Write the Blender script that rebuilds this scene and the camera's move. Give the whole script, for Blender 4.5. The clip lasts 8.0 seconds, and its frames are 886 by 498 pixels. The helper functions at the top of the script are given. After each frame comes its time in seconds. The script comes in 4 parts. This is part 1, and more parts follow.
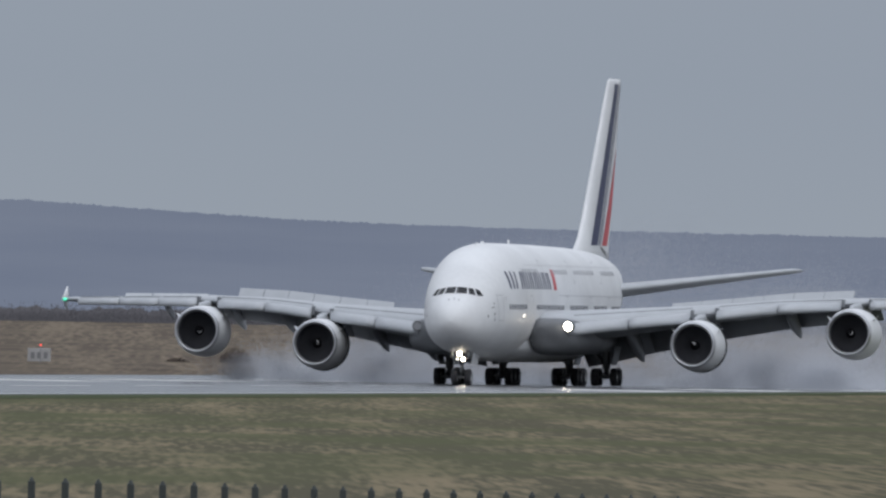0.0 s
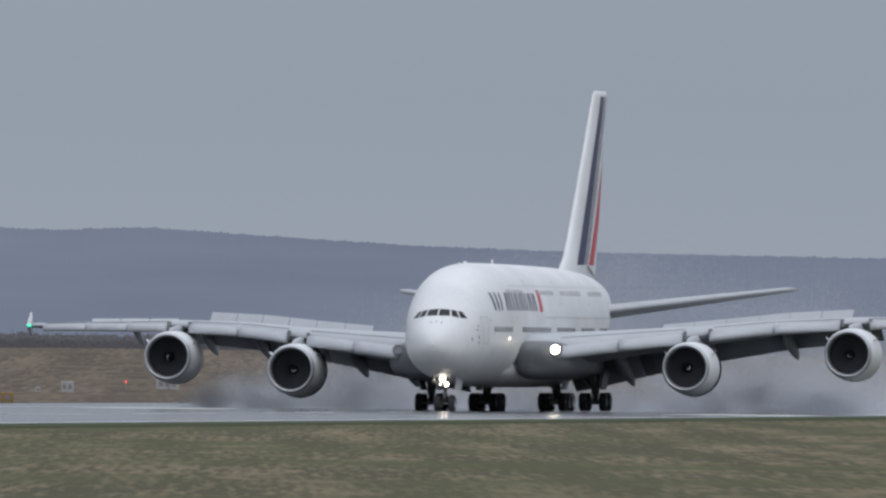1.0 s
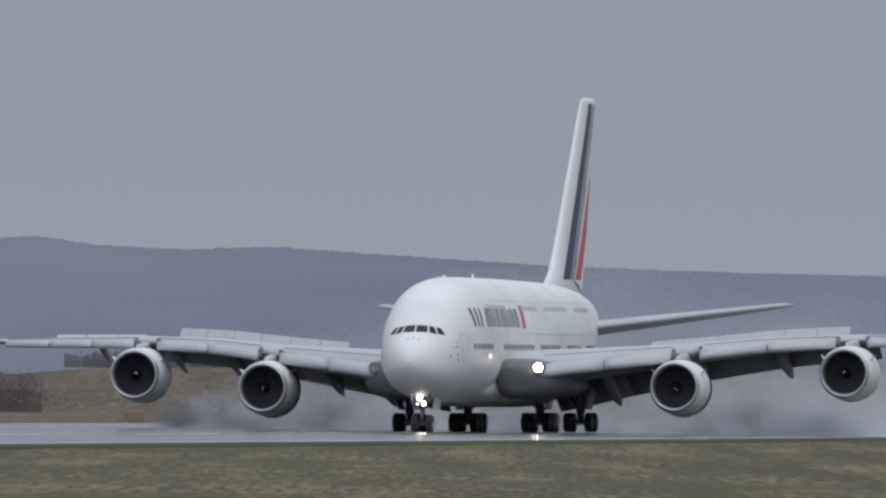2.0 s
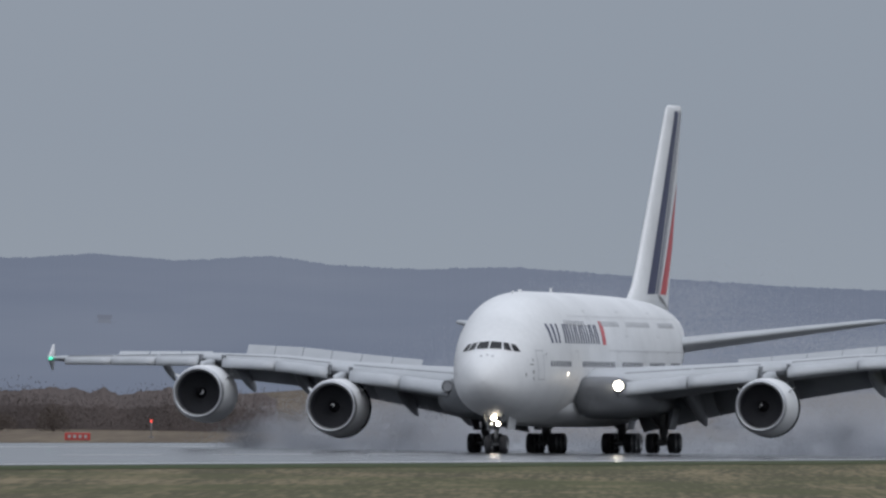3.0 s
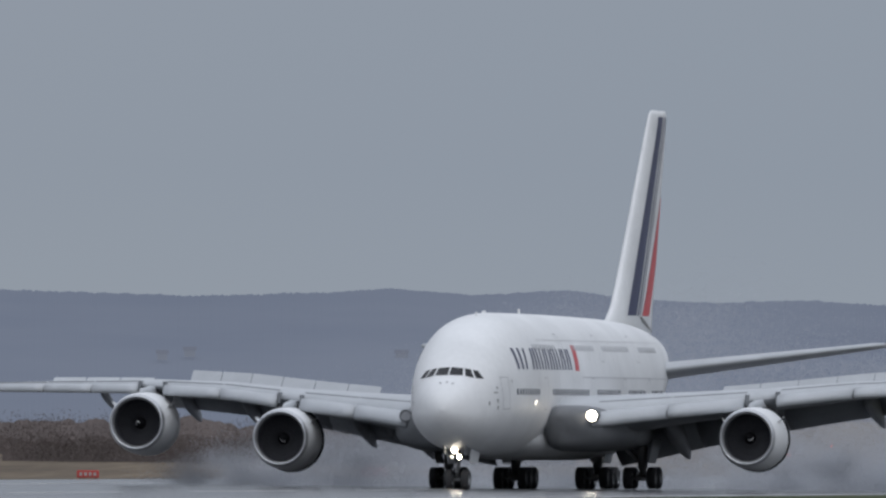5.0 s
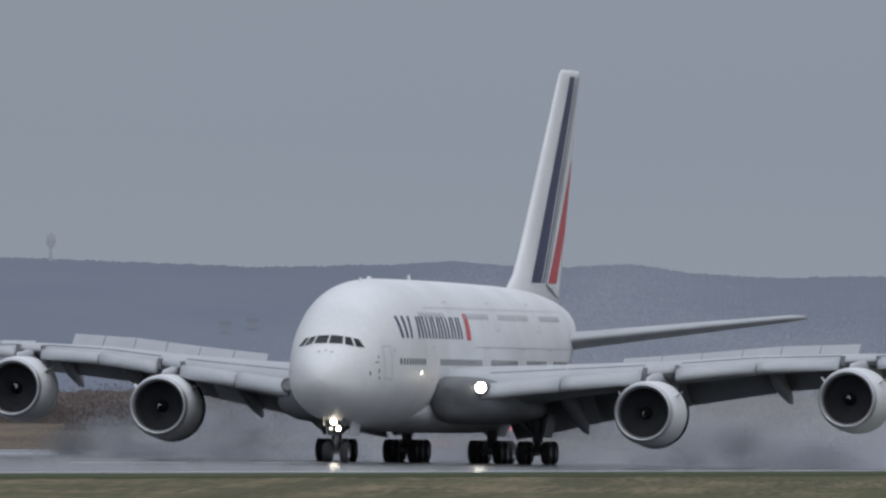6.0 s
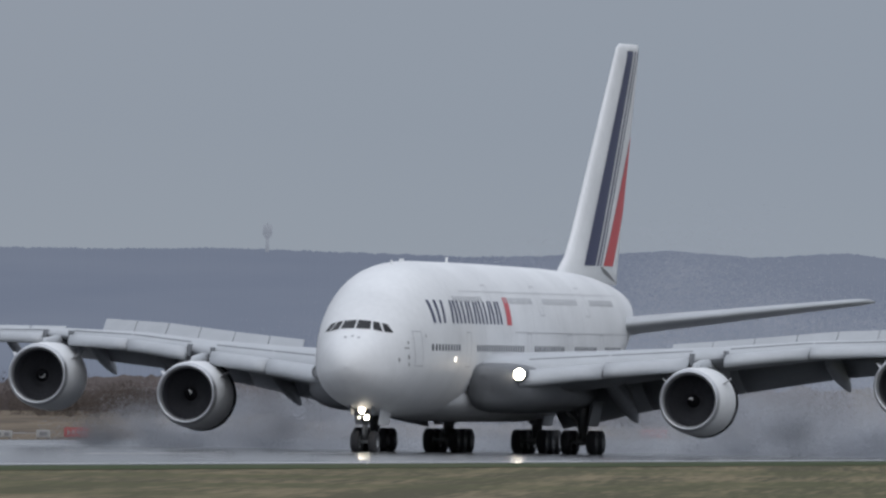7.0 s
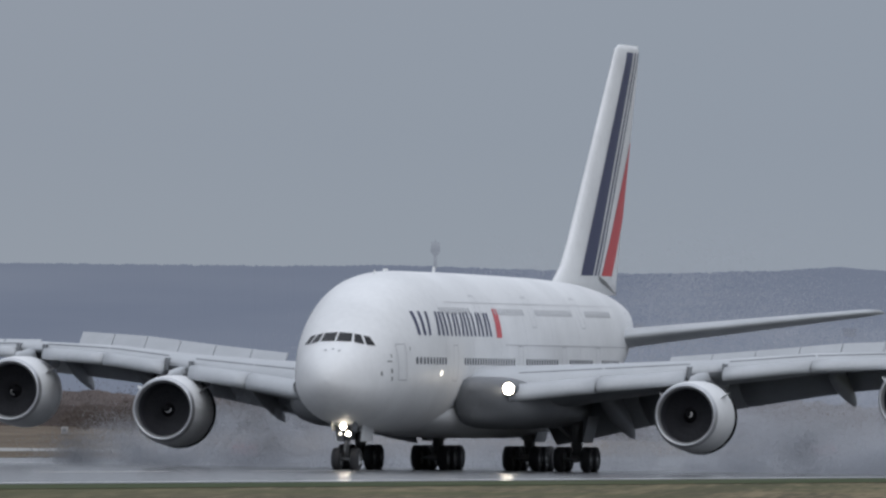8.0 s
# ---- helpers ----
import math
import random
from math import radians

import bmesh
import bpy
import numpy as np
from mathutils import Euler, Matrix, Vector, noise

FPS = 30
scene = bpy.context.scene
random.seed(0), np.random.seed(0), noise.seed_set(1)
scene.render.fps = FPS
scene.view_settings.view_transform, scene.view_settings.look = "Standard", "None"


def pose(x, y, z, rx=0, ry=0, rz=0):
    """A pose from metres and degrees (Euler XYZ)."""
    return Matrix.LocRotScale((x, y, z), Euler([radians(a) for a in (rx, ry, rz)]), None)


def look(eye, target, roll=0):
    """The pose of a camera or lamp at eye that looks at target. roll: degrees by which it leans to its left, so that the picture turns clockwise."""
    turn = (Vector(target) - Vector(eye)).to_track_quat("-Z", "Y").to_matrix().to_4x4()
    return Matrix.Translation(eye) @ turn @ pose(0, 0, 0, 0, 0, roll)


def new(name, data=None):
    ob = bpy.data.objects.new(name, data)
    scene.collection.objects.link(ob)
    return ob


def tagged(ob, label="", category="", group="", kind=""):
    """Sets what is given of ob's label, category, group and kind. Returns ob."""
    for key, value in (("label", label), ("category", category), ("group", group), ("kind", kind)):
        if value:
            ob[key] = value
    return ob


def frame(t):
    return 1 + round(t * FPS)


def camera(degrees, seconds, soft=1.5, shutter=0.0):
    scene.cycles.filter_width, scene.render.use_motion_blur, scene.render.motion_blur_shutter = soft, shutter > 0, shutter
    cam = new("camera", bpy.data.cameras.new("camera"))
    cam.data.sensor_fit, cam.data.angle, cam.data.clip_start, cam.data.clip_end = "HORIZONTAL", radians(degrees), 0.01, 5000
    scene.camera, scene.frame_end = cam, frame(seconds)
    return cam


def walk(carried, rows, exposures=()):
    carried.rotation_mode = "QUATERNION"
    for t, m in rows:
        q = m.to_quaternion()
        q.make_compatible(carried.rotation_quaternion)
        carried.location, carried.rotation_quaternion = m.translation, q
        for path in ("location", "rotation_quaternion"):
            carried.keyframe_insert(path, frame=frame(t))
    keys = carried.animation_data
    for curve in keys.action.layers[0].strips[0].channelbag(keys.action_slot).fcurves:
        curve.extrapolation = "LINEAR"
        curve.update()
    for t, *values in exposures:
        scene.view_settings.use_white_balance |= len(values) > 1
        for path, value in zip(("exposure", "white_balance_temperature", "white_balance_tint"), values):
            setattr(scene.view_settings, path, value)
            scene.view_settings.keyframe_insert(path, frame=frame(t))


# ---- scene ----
# World: metres, z up. The camera stands still at the origin's mast; the runway runs along -Y.
EYE = Vector((0.0, 0.0, 4.484))
LENS = 2.3963
RUN_X = -250.83

cam = camera(LENS, 8.0, soft=2.5, shutter=0.0)


def aim(az, el, roll):
    """Pose of the camera by its bearing to the left of +Y, its elevation and its lean, in radians."""
    way = Vector((-math.sin(az) * math.cos(el), math.cos(az) * math.cos(el), math.sin(el)))
    return look(EYE, EYE + way * 1000.0, math.degrees(roll))


walk(cam, [(t, aim(az, el, roll)) for t, az, el, roll in (
    (0, 0.156950, 0.003660, 0.01731),
    (0.2, 0.158910, 0.003155, 0.01504),
    (0.5, 0.160880, 0.003796, 0.01165),
    (0.7, 0.161364, 0.004692, 0.01075),
    (0.8, 0.161675, 0.004683, 0.01030),
    (1, 0.162990, 0.004799, 0.01146),
    (1.2, 0.164076, 0.005182, 0.01160),
    (1.5, 0.166193, 0.005344, 0.01180),
    (1.7, 0.167900, 0.005256, 0.01208),
    (2.8, 0.174820, 0.006958, 0.01492),
    (3, 0.180269, 0.006476, 0.01408),
    (3.2, 0.181384, 0.006825, 0.01260),
    (3.5, 0.182327, 0.006862, 0.01038),
    (3.7, 0.184057, 0.006842, 0.01154),
    (4, 0.186951, 0.007396, 0.01330),
    (4.2, 0.189587, 0.007593, 0.00671),
    (5.3, 0.195884, 0.007976, 0.01165),
    (5.5, 0.194888, 0.007822, 0.01369),
    (5.7, 0.194764, 0.007263, 0.01521),
    (6, 0.197286, 0.006597, 0.01748),
    (6.2, 0.199362, 0.006000, 0.01804),
    (6.5, 0.202198, 0.005867, 0.01890),
    (6.7, 0.204534, 0.005826, 0.01746),
    (7, 0.207502, 0.005953, 0.01529),
    (7.5, 0.212165, 0.006200, 0.01517),
    (8, 0.215440, 0.006643, 0.01308),
)], exposures=[(0, 0.08), (0.5, 0.14), (1.0, 0.12), (1.5, 0.09), (3.0, 0.02), (4.0, 0.0), (5.5, -0.03), (6.0, -0.08), (6.5, 0.0), (7.0, 0.02), (8.0, 0.02)])

# ---- world and light ----
world = bpy.data.worlds.new("overcast")
scene.world = world
world.use_nodes = True
wn, wl = world.node_tree.nodes, world.node_tree.links
sky = wn.new("ShaderNodeTexSky")
sky.sky_type = "NISHITA"
sky.sun_disc = False
sky.sun_elevation, sky.sun_rotation = radians(48), radians(160)
sky.air_density, sky.dust_density, sky.ozone_density = 1.0, 6.0, 1.0
coord = wn.new("ShaderNodeTexCoord")
sep = wn.new("ShaderNodeSeparateXYZ")
ramp = wn.new("ShaderNodeValToRGB")
ramp.color_ramp.elements[0].position = 0.0
ramp.color_ramp.elements[0].color = (0.315, 0.342, 0.405, 1)
ramp.color_ramp.elements[1].position = 1.0
ramp.color_ramp.elements[1].color = (1.00, 1.08, 1.23, 1)
mid = ramp.color_ramp.elements.new(0.012)
mid.color = (0.292, 0.322, 0.392, 1)
low = ramp.color_ramp.elements.new(0.15)
low.color = (0.38, 0.41, 0.47, 1)
cloud = wn.new("ShaderNodeTexNoise")
cloud.inputs["Scale"].default_value = 3.0
cloud.inputs["Detail"].default_value = 4.0
mixc = wn.new("ShaderNodeMix")
mixc.data_type, mixc.blend_type = "RGBA", "SOFT_LIGHT"
mixc.inputs[0].default_value = 0.12
mixs = wn.new("ShaderNodeMix")
mixs.data_type = "RGBA"
mixs.inputs[0].default_value = 0.93
skyscale = wn.new("ShaderNodeVectorMath")
skyscale.operation = "SCALE"
skyscale.inputs[3].default_value = 0.06
wl.new(coord.outputs["Generated"], sep.inputs[0])
wl.new(sep.outputs[2], ramp.inputs[0])
wl.new(coord.outputs["Generated"], cloud.inputs["Vector"])
wl.new(ramp.outputs[0], mixc.inputs[6])
wl.new(cloud.outputs["Color"], mixc.inputs[7])
wl.new(sky.outputs[0], skyscale.inputs[0])
wl.new(skyscale.outputs[0], mixs.inputs[6])
wl.new(mixc.outputs[2], mixs.inputs[7])
wl.new(mixs.outputs[2], wn["Background"].inputs[0])
wn["Background"].inputs[1].default_value = 1.0

sun_data = bpy.data.lights.new("sun", "SUN")
sun_data.energy = 0.62
sun_data.angle = radians(70)
sun_data.color = (1.0, 0.985, 0.965)
sun = new("sun", sun_data)
sun.matrix_world = look((0, 0, 100), (-35, 55, 20))


# ---- materials ----
def material(name, color, rough=0.5, metal=0.0, second=None, scale=2.0, fine=40.0, bump=0.0, amount=0.35, emit=None, strength=0.0, spec=0.5, coat=0.0, stretch=(1, 1, 1), fine_share=0.4):
    """A surface with variation at two scales and fine relief."""
    m = bpy.data.materials.new(name)
    m.use_nodes = True
    n, l = m.node_tree.nodes, m.node_tree.links
    b = n["Principled BSDF"]
    b.inputs["Roughness"].default_value = rough
    b.inputs["Metallic"].default_value = metal
    b.inputs["Specular IOR Level"].default_value = spec
    b.inputs["Coat Weight"].default_value = coat
    second = second or tuple(c * 0.82 for c in color)
    tc = n.new("ShaderNodeTexCoord")
    mp = n.new("ShaderNodeMapping")
    mp.inputs["Scale"].default_value = stretch
    l.new(tc.outputs["Object"], mp.inputs[0])
    big, small = n.new("ShaderNodeTexNoise"), n.new("ShaderNodeTexNoise")
    big.inputs["Scale"].default_value, small.inputs["Scale"].default_value = scale, fine
    big.inputs["Detail"].default_value, small.inputs["Detail"].default_value = 5, 4
    l.new(mp.outputs[0], big.inputs["Vector"])
    l.new(mp.outputs[0], small.inputs["Vector"])
    add = n.new("ShaderNodeMath")
    add.operation = "MULTIPLY_ADD"
    add.inputs[1].default_value = fine_share
    l.new(small.outputs[0], add.inputs[0])
    l.new(big.outputs[0], add.inputs[2])
    mr = n.new("ShaderNodeMapRange")
    mr.inputs[1].default_value, mr.inputs[2].default_value = 0.3 + 0.5 * fine_share, 0.75 + 0.5 * fine_share
    mr.inputs[3].default_value, mr.inputs[4].default_value = 0.0, amount * 2
    l.new(add.outputs[0], mr.inputs[0])
    mx = n.new("ShaderNodeMix")
    mx.data_type = "RGBA"
    mx.inputs[6].default_value, mx.inputs[7].default_value = (*color, 1), (*second, 1)
    l.new(mr.outputs[0], mx.inputs[0])
    l.new(mx.outputs[2], b.inputs["Base Color"])
    if bump:
        bp = n.new("ShaderNodeBump")
        bp.inputs["Strength"].default_value = bump
        l.new(add.outputs[0], bp.inputs["Height"])
        l.new(bp.outputs[0], b.inputs["Normal"])
    if emit:
        b.inputs["Emission Color"].default_value = (*emit, 1)
        b.inputs["Emission Strength"].default_value = strength
    return m


WHITE = material("white_gloss_paint", (0.77, 0.78, 0.79), 0.48, second=(0.62, 0.63, 0.64), scale=0.25, fine=3, amount=0.38)
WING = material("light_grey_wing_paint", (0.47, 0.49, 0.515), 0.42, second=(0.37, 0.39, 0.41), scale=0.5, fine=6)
# grey paint, darkened further to stand for shade under the wing
UNDER = material("grey_paint_underside_shade", (0.22, 0.232, 0.25), 0.5, second=(0.15, 0.158, 0.17), scale=0.5, fine=6)
METAL = material("bare_metal_lip", (0.56, 0.57, 0.59), 0.35, 0.7, scale=2, fine=20)
LINER = material("dark_inlet_liner", (0.055, 0.057, 0.068), 0.6, scale=2, fine=20)
PANEL = material("pale_grey_panel_paint", (0.40, 0.417, 0.44), 0.45, second=(0.33, 0.345, 0.365), scale=0.8, fine=6)
FANM = material("dark_titanium_blade", (0.045, 0.046, 0.054), 0.8, 0.0, scale=4, fine=30)
BLACK = material("black_void", (0.012, 0.012, 0.014), 0.95, spec=0.1)
NAVY = material("navy_paint", (0.026, 0.034, 0.100), 0.45, scale=1, fine=10, amount=0.2)
RED = material("red_paint", (0.60, 0.035, 0.05), 0.35, scale=1, fine=10, amount=0.2)
GLASS = material("dark_cockpit_glass", (0.012, 0.012, 0.014), 0.12, spec=0.25, scale=1, fine=10)
SEAL = material("grey_seam", (0.42, 0.43, 0.45), 0.5)
FAINT = material("faint_window_glass", (0.46, 0.47, 0.49), 0.3)
PORT = material("cabin_window_glass", (0.10, 0.105, 0.12), 0.2)
RUBBER = material("tyre_rubber", (0.034, 0.034, 0.037), 0.75, scale=3, fine=30)
GEAR = material("gear_steel", (0.22, 0.225, 0.23), 0.45, 0.4, scale=3, fine=30)
HUB = material("wheel_hub_metal", (0.35, 0.36, 0.37), 0.4, 0.6, scale=3, fine=30)
LAMP = material("landing_light_glow", (1, 1, 1), 0.3, emit=(1.0, 0.88, 0.70), strength=22.0)
LAMPS = material("side_light_glow", (1, 1, 1), 0.3, emit=(1.0, 0.92, 0.75), strength=2.2)
GREEN = material("green_position_light", (0.1, 0.6, 0.4), 0.3, emit=(0.05, 0.75, 0.45), strength=1.3)

# ---- mesh helpers ----


def part(name, bm, mat, parent=None, label="", smooth=True):
    """Links a bmesh as one mesh object, under parent if given."""
    me = bpy.data.meshes.new(name)
    bm.to_mesh(me)
    bm.free()
    for mm in (mat if isinstance(mat, (list, tuple)) else [mat]):
        me.materials.append(mm)
    if smooth:
        me.polygons.foreach_set("use_smooth", [True] * len(me.polygons))
    ob = new(name, me)
    if parent:
        ob.parent = parent
    if label:
        ob["label"] = label
    return ob


def loft(rings, closed=True, caps=True, bm=None, mat=0):
    """Skins rings of equally many points."""
    bm = bm or bmesh.new()
    vs = [[bm.verts.new(p) for p in ring] for ring in rings]
    n = len(vs[0])
    for r0, r1 in zip(vs, vs[1:]):
        for i in range(n if closed else n - 1):
            j = (i + 1) % n
            try:
                f = bm.faces.new((r0[i], r0[j], r1[j], r1[i]))
                f.material_index = mat
            except ValueError:
                pass
    if caps and closed:
        for ring in (vs[0], vs[-1]):
            try:
                bm.faces.new(ring).material_index = mat
            except ValueError:
                pass
    bmesh.ops.recalc_face_normals(bm, faces=bm.faces)
    return bm


def box(bm, c, s, m=None, bevel=0.0):
    """Adds a box of size s at c to bm, turned by m."""
    mat = Matrix.Translation(c) @ (m or Matrix()) @ Matrix.Diagonal((*s, 1))
    g = bmesh.ops.create_cube(bm, size=1.0, matrix=mat)
    if bevel:
        es = list({e for v in g["verts"] for e in v.link_edges})
        bmesh.ops.bevel(bm, geom=es, offset=bevel, segments=2, affect="EDGES", profile=0.5)
    return bm


def rod(bm, p, q, r, r2=None, seg=12):
    """Adds a round bar from p to q."""
    p, q = Vector(p), Vector(q)
    rot = (q - p).to_track_quat("Z", "Y").to_matrix().to_4x4()
    bmesh.ops.create_cone(bm, cap_ends=True, segments=seg, radius1=r, radius2=r if r2 is None else r2,
                          depth=(q - p).length, matrix=Matrix.Translation((p + q) / 2) @ rot)
    return bm


def revolve(profile, axis="y", seg=48, bm=None, mat=0):
    """Turns a profile of (along, radius) about the y or x axis."""
    rings = []
    for s, r in profile:
        ring = []
        for i in range(seg):
            t = 2 * math.pi * i / seg
            ring.append((r * math.cos(t), s, r * math.sin(t)) if axis == "y" else (s, r * math.cos(t), r * math.sin(t)))
        rings.append(ring)
    return loft(rings, caps=False, bm=bm, mat=mat)


def A(a, b, c):
    """A place on the airliner: metres aft of the nose, to port, above the ground."""
    return Vector((b, a - 35.0, c))


# ---- the airliner ----
airliner = tagged(new("airliner"), "white four-engined double-deck airliner with spoilers raised, rolling on wet runway", "airliner")

STATIONS = [(0.0, 4.92, 4.86, 0.04), (0.12, 5.34, 4.45, 0.50), (0.5, 5.92, 3.95, 1.02), (1.1, 6.45, 3.52, 1.50), (2.0, 7.02, 3.12, 1.98),
            (3.0, 7.66, 2.82, 2.40), (4.3, 8.62, 2.55, 2.80), (6.0, 9.52, 2.34, 3.14), (8.0, 10.26, 2.2, 3.40), (10.0, 10.68, 2.14, 3.52),
            (12.5, 10.90, 2.12, 3.58), (15.0, 10.98, 2.12, 3.60), (22.0, 10.98, 2.12, 3.60), (45.0, 10.84, 2.12, 3.60), (50.0, 10.76, 2.5, 3.5),
            (55.0, 10.62, 3.3, 3.25), (60.0, 10.35, 4.5, 2.7), (65.0, 9.9, 6.0, 1.9), (69.0, 9.3, 7.5, 1.0), (70.6, 8.9, 8.2, 0.35)]


def station(a):
    """Top, bottom and half width of the fuselage, smoothly between the stations."""
    k = [s[0] for s in STATIONS]
    a = min(max(a, k[0]), k[-1])
    i = min(max(np.searchsorted(k, a) - 1, 0), len(k) - 2)
    t = (a - k[i]) / (k[i + 1] - k[i])
    out = []
    for c in (1, 2, 3):
        v = [s[c] for s in STATIONS]

        def slope(j):
            if j == 0 or j == len(k) - 1:
                jj = min(j, len(k) - 2)
                return (v[jj + 1] - v[jj]) / (k[jj + 1] - k[jj])
            d0, d1 = (v[j] - v[j - 1]) / (k[j] - k[j - 1]), (v[j + 1] - v[j]) / (k[j + 1] - k[j])
            return 0.0 if d0 * d1 <= 0 else 2 * d0 * d1 / (d0 + d1)
        h = k[i + 1] - k[i]
        m0, m1 = slope(i) * h, slope(i + 1) * h
        out.append((2 * t**3 - 3 * t**2 + 1) * v[i] + (t**3 - 2 * t**2 + t) * m0 + (-2 * t**3 + 3 * t**2) * v[i + 1] + (t**3 - t**2) * m1)
    return out


def half_width(a, z):
    """Half width of the fuselage at a height."""
    top, bot, hw = station(a)
    zc = bot + 0.43 * (top - bot)
    u = (z - zc) / ((top - zc) if z > zc else (zc - bot))
    if abs(u) >= 1:
        return 0.0
    n = 2.3 if z > zc else 2.1
    return hw * (1 - abs(u) ** n) ** (1 / n)


def nose_at(b, z):
    """How far aft of the nose the skin lies, seen from ahead."""
    lo, hi = 0.0, 16.0
    for _ in range(40):
        m = (lo + hi) / 2
        if half_width(m, z) > abs(b):
            hi = m
        else:
            lo = m
    return hi


def fuselage():
    rings = []
    stops = [0.0, 0.03, 0.07, 0.12, 0.2, 0.3, 0.42, 0.58, 0.8, 1.05, 1.35, 1.7, 2.1, 2.6, 3.1, 3.7, 4.4, 5.2, 6, 7, 8, 9, 10, 11, 12, 13, 14, 15]
    stops += [15 + 1.5 * i for i in range(1, 38)]
    for a in [s for s in stops if s < 70.5] + [70.6]:
        top, bot, hw = station(a)
        zc = bot + 0.43 * (top - bot)
        ring = []
        for i in range(64):
            t = 2 * math.pi * i / 64
            c, s = math.cos(t), math.sin(t)
            n = 2.3 if s > 0 else 2.1
            x = hw * math.copysign(abs(c) ** (2 / n), c)
            z = zc + (top - zc if s > 0 else zc - bot) * math.copysign(abs(s) ** (2 / n), s)
            ring.append(A(a, x, z))
        rings.append(ring)
    return part("fuselage", loft(rings), WHITE, airliner, "white glossy double-deck fuselage")


body = fuselage()


def nose_patch(name, quad, mat, label=""):
    """A pane laid on the nose: corners (b, z) as seen from ahead, in a row round it."""
    bm = bmesh.new()
    n = 5
    grid = []
    for i in range(n + 1):
        row = []
        for j in range(n + 1):
            u, v = i / n, j / n
            b = (quad[0][0] * (1 - u) + quad[1][0] * u) * (1 - v) + (quad[3][0] * (1 - u) + quad[2][0] * u) * v
            z = (quad[0][1] * (1 - u) + quad[1][1] * u) * (1 - v) + (quad[3][1] * (1 - u) + quad[2][1] * u) * v
            row.append(bm.verts.new(A(nose_at(b, z) - 0.025, b * 1.006, z + 0.01)))
        grid.append(row)
    for i in range(n):
        for j in range(n):
            bm.faces.new((grid[i][j], grid[i + 1][j], grid[i + 1][j + 1], grid[i][j + 1]))
    bmesh.ops.recalc_face_normals(bm, faces=bm.faces)
    return part(name, bm, mat, body, label)


for sgn in (1, -1):
    nose_patch("cockpit_window", [(0.05 * sgn, 7.06), (0.86 * sgn, 7.03), (0.76 * sgn, 7.48), (0.05 * sgn, 7.54)], GLASS, "dark cockpit window")
    nose_patch("cockpit_window", [(1.00 * sgn, 7.01), (1.50 * sgn, 6.88), (1.20 * sgn, 7.40), (0.86 * sgn, 7.47)], GLASS, "dark cockpit window")
    nose_patch("cockpit_window", [(1.60 * sgn, 6.87), (1.98 * sgn, 6.83), (1.62 * sgn, 7.30), (1.32 * sgn, 7.38)], GLASS, "dark cockpit window")


def side_patch(name, a0, a1, z0, z1, mat, parent, sgn=1, label="", skew=0.0, n=4, off=0.02):
    """A panel laid on the fuselage's flank."""
    bm = bmesh.new()
    grid = []
    for i in range(n + 1):
        row = []
        for j in range(n + 1):
            z = z0 + (z1 - z0) * j / n
            a = a0 + (a1 - a0) * i / n + skew * j / n
            row.append(bm.verts.new(A(a, sgn * (half_width(a, z) + off), z)))
        grid.append(row)
    for i in range(n):
        for j in range(n):
            bm.faces.new((grid[i][j], grid[i + 1][j], grid[i + 1][j + 1], grid[i][j + 1]))
    bmesh.ops.recalc_face_normals(bm, faces=bm.faces)
    return part(name, bm, mat, parent, label)


def airfoil(le, chord, thick, twist=0.0, n=14, bdir=None, up=Vector((0, 0, 1)), aft=Vector((0, 1, 0))):
    """A wing section: points round it from the trailing edge over the top to the nose and back."""
    ring = []
    tw = math.radians(twist)
    for i in range(2 * n):
        s = i / n
        u = 0.5 * (1 + math.cos(math.pi * s))
        t = 5 * thick * (0.2969 * math.sqrt(u) - 0.126 * u - 0.3516 * u * u + 0.2843 * u**3 - 0.1036 * u**4)
        y = t * (1.15 if s < 1 else -0.85)
        p, q = u * chord, y * chord
        ring.append(le + aft * (p * math.cos(tw) + q * math.sin(tw)) + up * (q * math.cos(tw) - p * math.sin(tw)))
    return ring


WST = [(2.6, 17.6, 20.3, 4.25, 0.145), (3.6, 18.0, 19.8, 4.30, 0.145), (5.6, 19.3, 18.6, 4.5, 0.14), (9.0, 22.1, 15.9, 4.93, 0.13), (14.8, 26.8, 12.0, 5.57, 0.12),
       (20.0, 30.7, 9.9, 6.17, 0.115), (25.7, 35.1, 8.0, 6.50, 0.11), (32.0, 40.2, 6.1, 6.56, 0.105), (38.6, 45.8, 4.2, 6.60, 0.10), (39.6, 47.0, 3.0, 6.62, 0.10)]


def wing_at(b):
    """Leading edge, chord, height and thickness of the wing at a distance from the middle."""
    k = [w[0] for w in WST]
    return [float(np.interp(abs(b), k, [w[i] for w in WST])) for i in (1, 2, 3, 4)]


def wing_upper(b, u):
    le, ch, z, th = wing_at(b)
    t = 5 * th * (0.2969 * math.sqrt(u) - 0.126 * u - 0.3516 * u * u + 0.2843 * u**3 - 0.1036 * u**4)
    tw = math.radians(1.5)
    return A(le + u * ch, b, z + t * 1.15 * ch - u * ch * math.sin(tw))


